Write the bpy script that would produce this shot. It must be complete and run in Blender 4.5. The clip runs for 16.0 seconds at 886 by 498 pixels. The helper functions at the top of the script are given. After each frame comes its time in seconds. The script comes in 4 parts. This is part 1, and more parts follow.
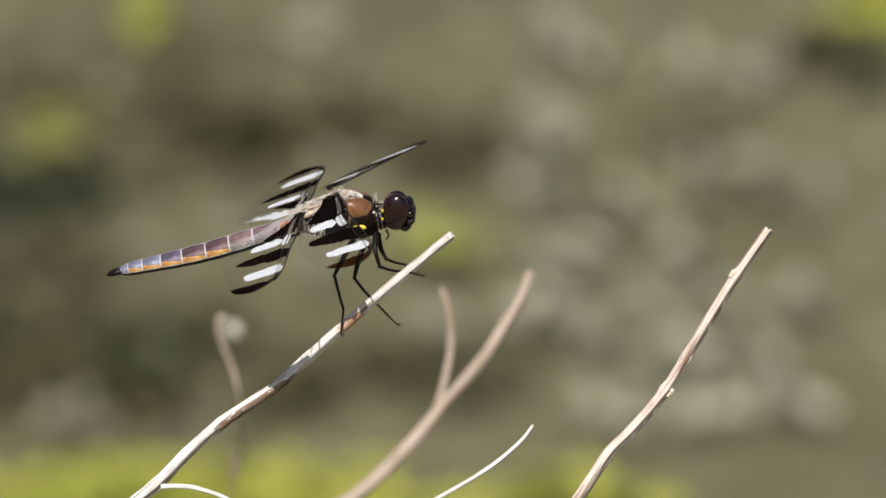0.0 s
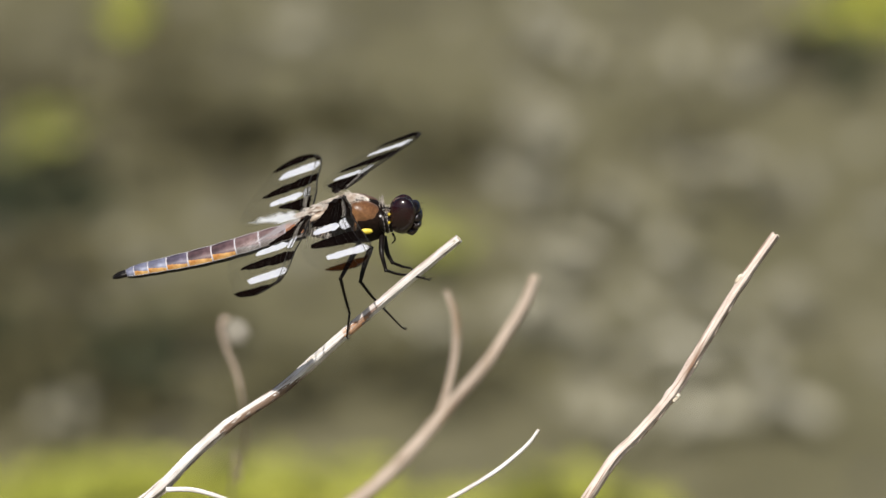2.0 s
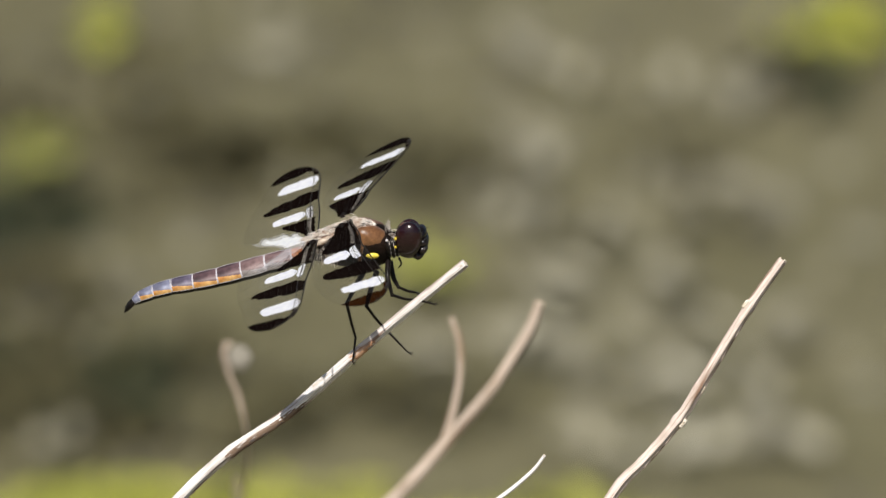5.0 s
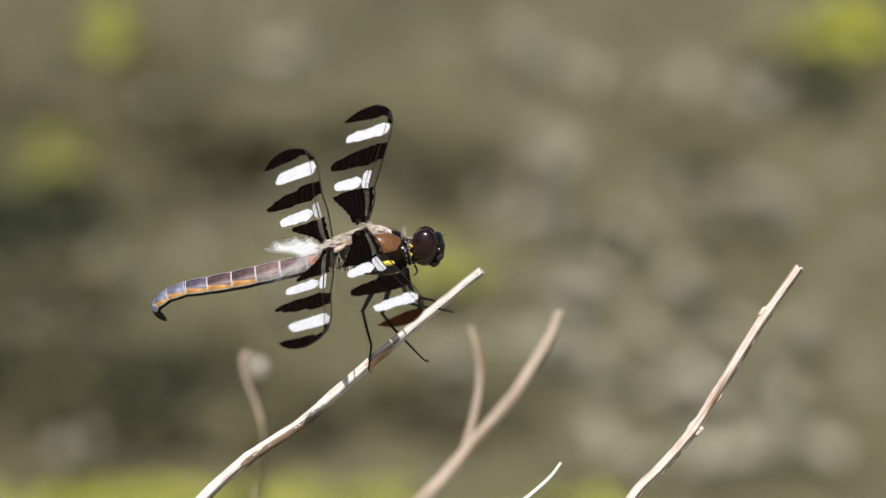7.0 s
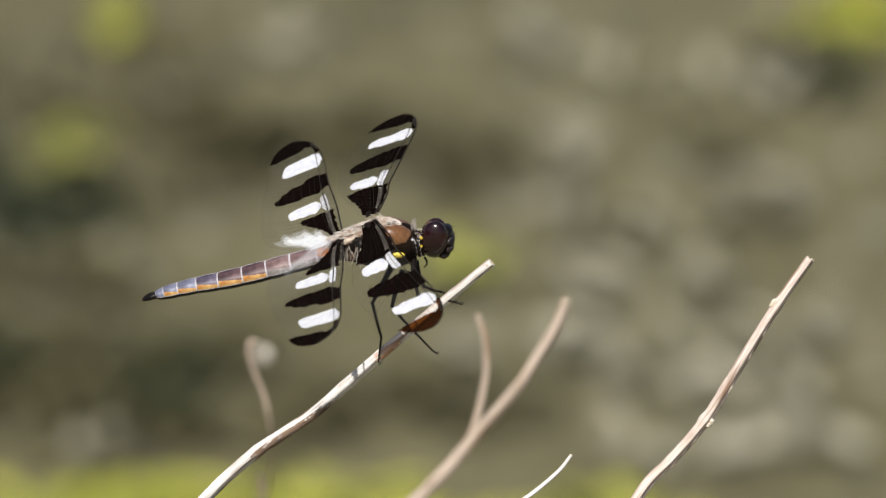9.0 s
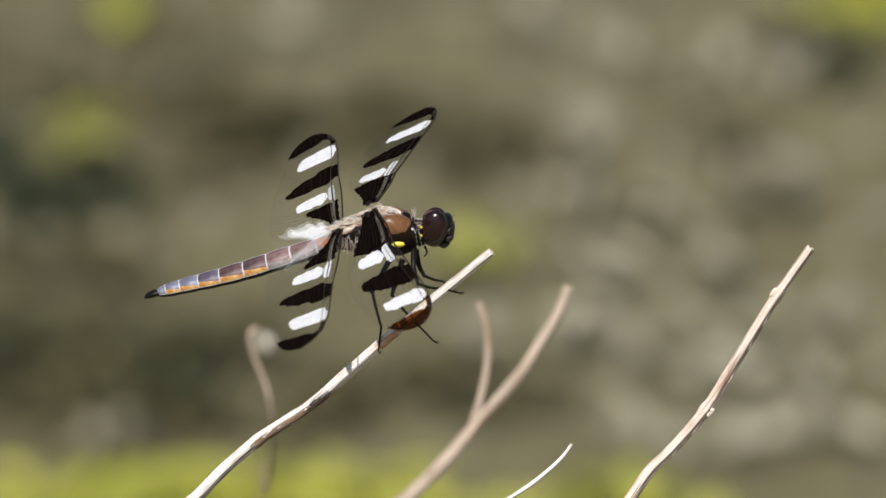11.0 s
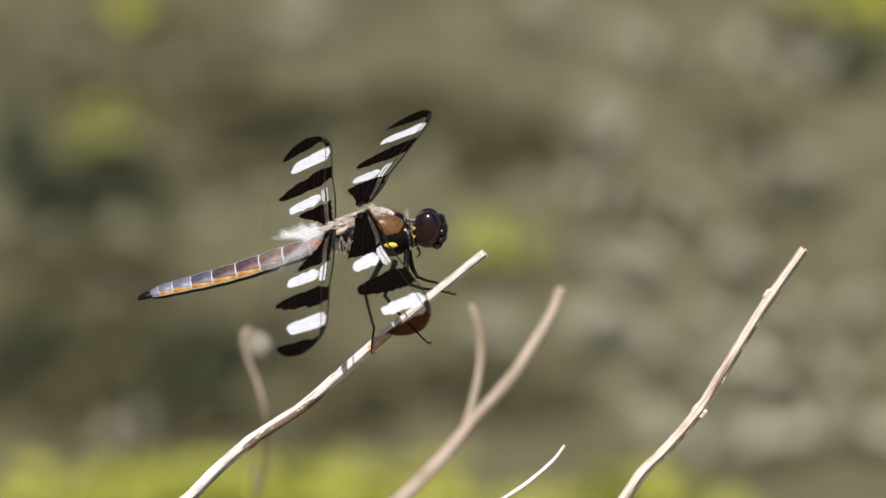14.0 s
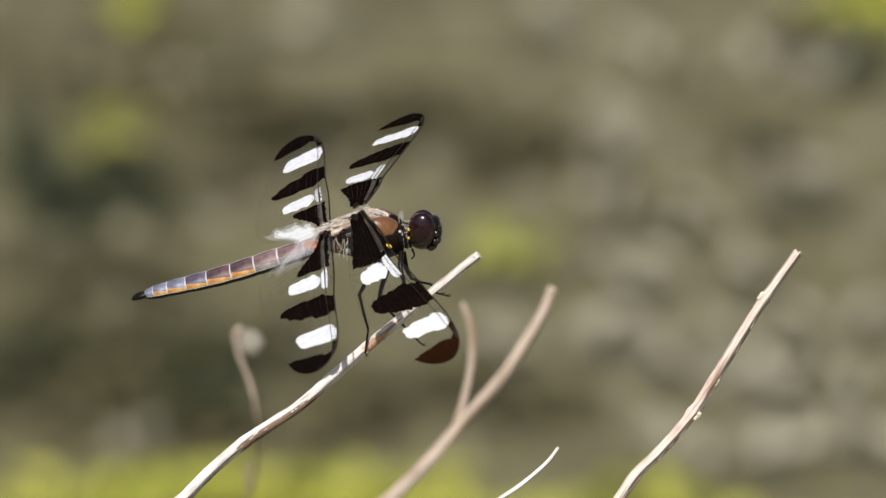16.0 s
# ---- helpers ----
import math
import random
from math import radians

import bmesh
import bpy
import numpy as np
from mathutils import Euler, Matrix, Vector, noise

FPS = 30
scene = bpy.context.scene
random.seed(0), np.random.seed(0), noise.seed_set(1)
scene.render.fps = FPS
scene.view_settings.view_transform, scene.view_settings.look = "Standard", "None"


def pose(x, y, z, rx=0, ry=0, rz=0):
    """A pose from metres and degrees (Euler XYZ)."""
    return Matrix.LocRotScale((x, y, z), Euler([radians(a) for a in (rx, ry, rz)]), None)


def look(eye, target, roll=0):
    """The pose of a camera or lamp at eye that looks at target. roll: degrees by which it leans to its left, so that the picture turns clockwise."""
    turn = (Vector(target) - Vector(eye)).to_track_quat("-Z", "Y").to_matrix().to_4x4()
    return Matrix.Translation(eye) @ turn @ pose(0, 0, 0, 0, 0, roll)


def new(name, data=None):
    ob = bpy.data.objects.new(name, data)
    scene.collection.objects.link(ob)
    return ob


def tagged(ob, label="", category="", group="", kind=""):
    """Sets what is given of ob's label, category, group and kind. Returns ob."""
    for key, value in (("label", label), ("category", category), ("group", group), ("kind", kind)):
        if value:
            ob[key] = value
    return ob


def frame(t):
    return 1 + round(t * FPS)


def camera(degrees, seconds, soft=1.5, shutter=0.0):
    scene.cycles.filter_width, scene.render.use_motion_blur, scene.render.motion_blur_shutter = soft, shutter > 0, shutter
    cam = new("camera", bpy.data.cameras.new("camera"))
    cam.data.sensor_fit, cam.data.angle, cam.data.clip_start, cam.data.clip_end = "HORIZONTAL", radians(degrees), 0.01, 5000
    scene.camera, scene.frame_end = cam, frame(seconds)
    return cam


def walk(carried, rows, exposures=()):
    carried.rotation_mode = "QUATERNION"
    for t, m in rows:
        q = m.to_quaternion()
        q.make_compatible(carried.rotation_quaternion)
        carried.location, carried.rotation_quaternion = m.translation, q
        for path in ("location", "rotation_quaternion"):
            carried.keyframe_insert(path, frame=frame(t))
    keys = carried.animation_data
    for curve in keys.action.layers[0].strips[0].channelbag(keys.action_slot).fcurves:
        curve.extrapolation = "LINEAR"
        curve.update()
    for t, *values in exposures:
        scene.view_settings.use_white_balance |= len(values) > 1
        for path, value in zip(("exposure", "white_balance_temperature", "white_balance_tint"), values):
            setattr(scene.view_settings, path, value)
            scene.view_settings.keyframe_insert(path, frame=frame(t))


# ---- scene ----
# The lens: a long telephoto held by a person, two metres from a perched dragonfly.
cam = camera(4.1, 16.0, soft=1.45)
cam.data.dof.use_dof = True
cam.data.dof.focus_distance = 1.99
cam.data.dof.aperture_fstop = 30.0
PATH = [
    (0.0, look((0.00000, -1.94074, 1.03388), (0.00000, -0.00015, 0.55005), -0.030)),
    (0.5, look((-0.00176, -1.94012, 1.03412), (-0.00045, 0.00035, 0.54978), 0.050)),
    (1.0, look((-0.00353, -1.93944, 1.03430), (-0.00076, 0.00096, 0.54967), 0.121)),
    (1.5, look((-0.00530, -1.93871, 1.03443), (-0.00095, 0.00166, 0.54970), 0.184)),
    (2.0, look((-0.00702, -1.93793, 1.03452), (-0.00103, 0.00250, 0.55003), 0.239)),
    (2.5, look((-0.00870, -1.93710, 1.03457), (-0.00111, 0.00347, 0.55072), 0.286)),
    (3.0, look((-0.01029, -1.93624, 1.03461), (-0.00113, 0.00449, 0.55142), 0.325)),
    (3.5, look((-0.01180, -1.93534, 1.03464), (-0.00118, 0.00546, 0.55177), 0.357)),
    (4.0, look((-0.01319, -1.93441, 1.03466), (-0.00125, 0.00645, 0.55205), 0.382)),
    (6.5, look((-0.01814, -1.92953, 1.03488), (-0.00388, 0.01155, 0.55323), 0.406)),
    (7.0, look((-0.01868, -1.92855, 1.03498), (-0.00458, 0.01242, 0.55287), 0.397)),
    (7.5, look((-0.01906, -1.92758, 1.03510), (-0.00522, 0.01324, 0.55237), 0.385)),
    (8.0, look((-0.01928, -1.92663, 1.03524), (-0.00570, 0.01401, 0.55177), 0.372)),
    (8.5, look((-0.01935, -1.92570, 1.03540), (-0.00595, 0.01477, 0.55126), 0.360)),
    (9.0, look((-0.01928, -1.92481, 1.03558), (-0.00615, 0.01549, 0.55073), 0.346)),
    (11.5, look((-0.01702, -1.92113, 1.03665), (-0.00590, 0.01824, 0.54806), 0.296)),
    (12.0, look((-0.01630, -1.92061, 1.03686), (-0.00572, 0.01868, 0.54795), 0.293)),
    (12.5, look((-0.01552, -1.92018, 1.03706), (-0.00556, 0.01904, 0.54785), 0.295)),
    (13.0, look((-0.01472, -1.91985, 1.03722), (-0.00539, 0.01934, 0.54788), 0.301)),
    (13.5, look((-0.01392, -1.91963, 1.03735), (-0.00517, 0.01955, 0.54796), 0.313)),
    (14.0, look((-0.01314, -1.91952, 1.03744), (-0.00502, 0.01965, 0.54803), 0.331)),
    (14.5, look((-0.01242, -1.91955, 1.03746), (-0.00486, 0.01964, 0.54811), 0.356)),
    (15.0, look((-0.01178, -1.91972, 1.03741), (-0.00463, 0.01951, 0.54820), 0.389)),
    (15.5, look((-0.01126, -1.92004, 1.03728), (-0.00437, 0.01927, 0.54836), 0.431)),
    (16.0, look((-0.01090, -1.92051, 1.03705), (-0.00414, 0.01889, 0.54851), 0.483)),
]
walk(cam, PATH)

# ---- light: clear sky and a late-morning sun, from behind and to the left of the lens ----
SUN_FROM = Vector((-0.15, -0.60, 0.785)).normalized()
world = bpy.data.worlds.new("sky")
scene.world = world
world.use_nodes = True
wn = world.node_tree.nodes
sky = wn.new("ShaderNodeTexSky")
sky.sky_type = "NISHITA"
sky.sun_disc = False
sky.sun_elevation = math.asin(SUN_FROM.z)
sky.sun_rotation = math.atan2(SUN_FROM.x, SUN_FROM.y)
world.node_tree.links.new(sky.outputs["Color"], wn["Background"].inputs["Color"])
wn["Background"].inputs["Strength"].default_value = 0.05
sun = new("sun", bpy.data.lights.new("sun", "SUN"))
sun.data.energy = 5.0
sun.data.angle = radians(0.53)
sun.data.color = (1.0, 0.953, 0.87)
sun.matrix_world = look(SUN_FROM * 20, (0, 0, 0))
scene.view_settings.exposure = 0.0


# ---- materials ----
def tree_of(name):
    m = bpy.data.materials.new(name)
    m.use_nodes = True
    return m, m.node_tree.nodes, m.node_tree.links


def noise_node(n, l, scale, detail=4.0, coord="Object", stretch=(1, 1, 1)):
    tc, mp, nz = n.new("ShaderNodeTexCoord"), n.new("ShaderNodeMapping"), n.new("ShaderNodeTexNoise")
    mp.inputs["Scale"].default_value = stretch
    nz.inputs["Scale"].default_value, nz.inputs["Detail"].default_value = scale, detail
    l.new(tc.outputs[coord], mp.inputs["Vector"])
    l.new(mp.outputs["Vector"], nz.inputs["Vector"])
    return nz


def ramp(n, l, source, stops):
    r = n.new("ShaderNodeValToRGB")
    while len(r.color_ramp.elements) < len(stops):
        r.color_ramp.elements.new(0.5)
    for e, (p, c) in zip(r.color_ramp.elements, stops):
        e.position, e.color = p, (*c, 1)
    l.new(source, r.inputs["Fac"])
    return r


def mix(n, l, fac, a, b, mode="MIX"):
    m = n.new("ShaderNodeMix")
    m.data_type, m.blend_type = "RGBA", mode
    for slot, v in ((0, fac), (6, a), (7, b)):
        if isinstance(v, (int, float)):
            m.inputs[slot].default_value = v
        elif isinstance(v, tuple):
            m.inputs[slot].default_value = (*v, 1)
        else:
            l.new(v, m.inputs[slot])
    return m.outputs[2]


def surface(name, dark, light, scale, rough=0.6, fine=6.0, relief=0.2, reach=0.0002, coat=0.0, stretch=(1, 1, 1), spread=(0.35, 0.65), sheen=0.0, spec=0.5):
    """A worn natural surface: two colours mixed by coarse and fine noise, with relief of the same grain."""
    m, n, l = tree_of(name)
    b = n["Principled BSDF"]
    coarse = noise_node(n, l, scale, 4, stretch=stretch)
    grain = noise_node(n, l, scale * fine, 6, stretch=stretch)
    base = ramp(n, l, coarse.outputs["Fac"], ((spread[0], dark), (spread[1], light)))
    speck = ramp(n, l, grain.outputs["Fac"], ((0.3, (0.72, 0.72, 0.72)), (0.7, (1.15, 1.15, 1.15))))
    l.new(mix(n, l, 1.0, base.outputs["Color"], speck.outputs["Color"], "MULTIPLY"), b.inputs["Base Color"])
    b.inputs["Roughness"].default_value = rough
    b.inputs["Specular IOR Level"].default_value = spec
    b.inputs["Coat Weight"].default_value = coat
    b.inputs["Sheen Weight"].default_value = sheen
    bump = n.new("ShaderNodeBump")
    bump.inputs["Strength"].default_value, bump.inputs["Distance"].default_value = relief, reach
    l.new(grain.outputs["Fac"], bump.inputs["Height"])
    l.new(bump.outputs["Normal"], b.inputs["Normal"])
    return m


def film(name, clear, colour, see, rough=0.35, pass_through=0.0, glow_tint=None, spec=0.4):
    """Thin wing tissue: partly clear (tinted by see), partly a coloured skin that also lets some light through."""
    m, n, l = tree_of(name)
    b = n["Principled BSDF"]
    grain = noise_node(n, l, 900, 4)
    shade = ramp(n, l, grain.outputs["Fac"], ((0.3, tuple(c * 0.88 for c in colour)), (0.7, tuple(min(1, c * 1.12) for c in colour))))
    l.new(shade.outputs["Color"], b.inputs["Base Color"])
    b.inputs["Roughness"].default_value = rough
    b.inputs["Specular IOR Level"].default_value = spec
    skin = b.outputs["BSDF"]
    if pass_through:
        tl, mx = n.new("ShaderNodeBsdfTranslucent"), n.new("ShaderNodeMixShader")
        if glow_tint:
            tl.inputs["Color"].default_value = (*glow_tint, 1)
        else:
            l.new(shade.outputs["Color"], tl.inputs["Color"])
        mx.inputs["Fac"].default_value = pass_through
        l.new(skin, mx.inputs[1])
        l.new(tl.outputs["BSDF"], mx.inputs[2])
        skin = mx.outputs["Shader"]
    tr, top = n.new("ShaderNodeBsdfTransparent"), n.new("ShaderNodeMixShader")
    tr.inputs["Color"].default_value = (*see, 1)
    top.inputs["Fac"].default_value = 1 - clear
    l.new(tr.outputs["BSDF"], top.inputs[1])
    l.new(skin, top.inputs[2])
    l.new(top.outputs["Shader"], n["Material Output"].inputs["Surface"])
    return m



def stem_material(name, dark, light, streak):
    """Bleached fibrous bark: grain runs along the stem, with thin dark fibres and grey weathered blotches."""
    m, n, l = tree_of(name)
    b = n["Principled BSDF"]
    blotch = noise_node(n, l, 160, 4, "UV", (1, 0.5, 1))
    grain = noise_node(n, l, 3600, 5, "UV", (1, 0.06, 1))
    fibre = noise_node(n, l, 1500, 4, "UV", (1, 0.04, 1))
    base = ramp(n, l, blotch.outputs["Fac"], ((0.30, dark), (0.50, light)))
    tone = ramp(n, l, grain.outputs["Fac"], ((0.30, (0.70, 0.66, 0.60)), (0.62, (1.08, 1.08, 1.08))))
    lines = ramp(n, l, fibre.outputs["Fac"], ((0.36, streak), (0.47, (1, 1, 1))))
    first = mix(n, l, 1.0, base.outputs["Color"], tone.outputs["Color"], "MULTIPLY")
    l.new(mix(n, l, 1.0, first, lines.outputs["Color"], "MULTIPLY"), b.inputs["Base Color"])
    b.inputs["Roughness"].default_value = 0.72
    bump = n.new("ShaderNodeBump")
    bump.inputs["Strength"].default_value, bump.inputs["Distance"].default_value = 0.7, 0.00012
    l.new(mix(n, l, 0.5, grain.outputs["Fac"], fibre.outputs["Fac"]), bump.inputs["Height"])
    l.new(bump.outputs["Normal"], b.inputs["Normal"])
    return m


STEM = stem_material("bleached_stem", (0.50, 0.40, 0.36), (0.88, 0.85, 0.85), (0.36, 0.26, 0.22))
STEM_TAN = stem_material("tan_stem", (0.42, 0.31, 0.25), (0.78, 0.67, 0.615), (0.36, 0.25, 0.18))
STEM_GREY = stem_material("weathered_stem", (0.32, 0.255, 0.21), (0.53, 0.435, 0.365), (0.6, 0.5, 0.4))
BARK_DARK = stem_material("dark_bark", (0.10, 0.062, 0.042), (0.30, 0.21, 0.16), (0.5, 0.4, 0.3))
BARK_RUST = stem_material("rust_bark", (0.36, 0.155, 0.075), (0.66, 0.40, 0.26), (0.5, 0.35, 0.25))
DRY_LEAF = surface("dry_grey_leaf", (0.21, 0.19, 0.15), (0.36, 0.33, 0.28), 300, 0.7)
PITH = surface("broken_end", (0.5, 0.38, 0.24), (0.86, 0.78, 0.66), 900, 0.9, 4, 0.8, 0.0002)
MEMBRANE = film("wing_membrane", 0.978, (0.36, 0.36, 0.36), (0.96, 0.96, 0.955), 0.35, spec=0.25)
DARK_FILM = film("dark_wing_spot", 0.02, (0.0040, 0.0026, 0.0024), (0.30, 0.10, 0.03), 0.8, 0.0, None, 0.0)
TIP_FILM = film("brown_wing_tip", 0.16, (0.0040, 0.0026, 0.0024), (0.80, 0.27, 0.045), 0.8, 0.0, None, 0.0)
WHITE_FILM = film("white_wing_spot", 0.05, (0.84, 0.855, 1.0), (0.95, 0.95, 0.97), 0.6, 0.22)
PALE_FILM = film("frosted_wing_base", 0.16, (0.86, 0.89, 1.0), (0.95, 0.95, 0.97), 0.6, 0.2)
HAZE_FILM = film("frosted_haze", 0.40, (0.90, 0.92, 0.99), (0.95, 0.95, 0.97), 0.6, 0.25)
FRINGE_FILM = film("frosted_fringe", 0.76, (0.86, 0.88, 0.96), (0.95, 0.95, 0.97), 0.6, 0.35)
THIN_FILMS = {kind: film("thin_" + kind, clear, (0.74, 0.75, 0.80), (0.95, 0.95, 0.97), 0.6, 0.3) for kind, clear in (("pale_patch", 0.64), ("frost_haze", 0.80), ("frost_fringe", 0.91))}
VEIN = surface("wing_vein", (0.007, 0.006, 0.005), (0.03, 0.021, 0.014), 700, 0.5, spec=0.2)
EYE = surface("compound_eye", (0.005, 0.0010, 0.0016), (0.020, 0.0034, 0.0056), 260, 0.5, 20, 0.05, 0.00002, coat=1.0, spec=0.1)
EYE.node_tree.nodes["Principled BSDF"].inputs["Coat Roughness"].default_value = 0.2
EYE.node_tree.nodes["Principled BSDF"].inputs["Coat IOR"].default_value = 1.55
FACE = surface("black_face", (0.006, 0.004, 0.004), (0.022, 0.014, 0.011), 500, 0.17, 6, 0.25, 0.0001)
BLACK = surface("black_shell", (0.004, 0.003, 0.003), (0.013, 0.009, 0.008), 600, 0.4, 6, 0.5, 0.0001, spec=0.22)
BROWN = surface("velvet_brown", (0.105, 0.042, 0.016), (0.240, 0.112, 0.046), 330, 0.36, 8, 0.3, 0.0001, sheen=0.15)
TAN = surface("tan_thorax_back", (0.15, 0.062, 0.024), (0.62, 0.52, 0.43), 900, 0.5, 5, 0.6, 0.0002, stretch=(0.22, 1, 1), spread=(0.40, 0.62))
CHEST = surface("brown_black_chest", (0.004, 0.003, 0.0026), (0.020, 0.011, 0.008), 330, 0.6, 6, 0.8, 0.0002, spec=0.12)
YELLOW = surface("yellow_mark", (0.74, 0.53, 0.035), (0.90, 0.74, 0.10), 700, 0.45)
HAIR = surface("pale_hair", (0.30, 0.20, 0.14), (0.86, 0.79, 0.73), 700, 0.6, spread=(0.36, 0.56))
TUFT = surface("cream_tuft", (0.52, 0.41, 0.33), (0.90, 0.85, 0.80), 500, 0.6)
RUNG = surface("pale_wing_rung", (0.20, 0.17, 0.14), (0.42, 0.38, 0.34), 500, 0.4)
RUST = surface("rust_segment", (0.34, 0.105, 0.026), (0.58, 0.22, 0.055), 500, 0.5)
MAUVE = surface("mauve_back", (0.055, 0.030, 0.036), (0.225, 0.135, 0.145), 330, 0.5, 5, 0.3, 0.0001)
MAUVE_PALE = surface("pale_mauve_back", (0.14, 0.085, 0.085), (0.36, 0.25, 0.245), 330, 0.5, 5, 0.3, 0.0001)
SLATE = surface("frosted_slate_back", (0.10, 0.10, 0.155), (0.33, 0.35, 0.48), 330, 0.5, 5, 0.3, 0.0001)
SLATE_DARK = surface("dark_slate_back", (0.060, 0.048, 0.075), (0.215, 0.185, 0.265), 330, 0.5, 5, 0.3, 0.0001)
ORANGE = surface("orange_stripe", (0.48, 0.20, 0.045), (0.92, 0.60, 0.25), 420, 0.5)
FROST = surface("frosted_side", (0.22, 0.19, 0.19), (0.52, 0.48, 0.48), 360, 0.55)
SUTURE = surface("pale_joint", (0.52, 0.49, 0.54), (0.76, 0.73, 0.78), 600, 0.5)


def ground_material():
    """Wet silt with dried scum: olive and brown-grey in soft patches of hand size, with finer litter."""
    m, n, l = tree_of("silty_pond_edge")
    b = n["Principled BSDF"]
    big = noise_node(n, l, 5.5, 3)
    mid = noise_node(n, l, 24, 4)
    fine = noise_node(n, l, 160, 6)
    a = ramp(n, l, big.outputs["Fac"], ((0.34, (0.134, 0.121, 0.058)), (0.66, (0.175, 0.157, 0.084))))
    c = ramp(n, l, mid.outputs["Fac"], ((0.32, (0.84, 0.83, 0.79)), (0.68, (1.16, 1.17, 1.20))))
    d = ramp(n, l, fine.outputs["Fac"], ((0.3, (0.75, 0.75, 0.75)), (0.7, (1.2, 1.2, 1.2))))
    first = mix(n, l, 1.0, a.outputs["Color"], c.outputs["Color"], "MULTIPLY")
    l.new(mix(n, l, 1.0, first, d.outputs["Color"], "MULTIPLY"), b.inputs["Base Color"])
    b.inputs["Roughness"].default_value = 0.7
    bump = n.new("ShaderNodeBump")
    bump.inputs["Strength"].default_value, bump.inputs["Distance"].default_value = 0.5, 0.01
    l.new(fine.outputs["Fac"], bump.inputs["Height"])
    l.new(bump.outputs["Normal"], b.inputs["Normal"])
    return m


MUD = ground_material()
STONE_PALE = surface("pale_grey_stone", (0.17, 0.16, 0.108), (0.275, 0.26, 0.195), 30, 0.8, 6, 0.4, 0.001)
STONE_TAN = surface("tan_stone", (0.175, 0.16, 0.098), (0.265, 0.245, 0.165), 30, 0.8, 6, 0.4, 0.001)
STONE_DARK = surface("dark_wet_stone", (0.055, 0.05, 0.035), (0.11, 0.10, 0.07), 60, 0.5, 6, 0.4, 0.001)
LITTER = surface("dark_litter", (0.045, 0.040, 0.015), (0.100, 0.088, 0.036), 40, 0.85)
PALE_MAT = surface("drifting_pale_mat", (0.30, 0.278, 0.200), (0.43, 0.405, 0.315), 60, 0.8)
ALGAE = surface("olive_green_algae", (0.235, 0.245, 0.058), (0.37, 0.375, 0.092), 40, 0.7)
WEED = surface("dark_green_weed", (0.020, 0.027, 0.010), (0.055, 0.064, 0.026), 40, 0.6)
MOSS = surface("yellow_green_leaves", (0.30, 0.32, 0.045), (0.50, 0.50, 0.085), 30, 0.6)


# ---- mesh helpers ----
def finish(bm, smooth=True):
    me = bpy.data.meshes.new("mesh")
    bm.normal_update()
    bm.to_mesh(me)
    bm.free()
    if smooth:
        for p in me.polygons:
            p.use_smooth = True
    return me


def part(name, bm, material, parent, label="", smooth=True):
    ob = new(name, finish(bm, smooth) if isinstance(bm, bmesh.types.BMesh) else bm)
    if material is not None and not ob.data.materials:
        for m in material if isinstance(material, (list, tuple)) else (material,):
            ob.data.materials.append(m)
    ob.parent = parent
    return tagged(ob, label)


def curve_points(points, steps):
    """A smooth line through the points (Catmull-Rom), steps pieces between two."""
    p = [Vector(q) for q in points]
    p = [p[0] * 2 - p[1], *p, p[-1] * 2 - p[-2]]
    out = []
    for i in range(1, len(p) - 2):
        for k in range(steps):
            t = k / steps
            a, b, c, d = p[i - 1], p[i], p[i + 1], p[i + 2]
            out.append(0.5 * (2 * b + (c - a) * t + (2 * a - 5 * b + 4 * c - d) * t * t + (3 * b - a - 3 * c + d) * t ** 3))
    return out + [p[-2]]


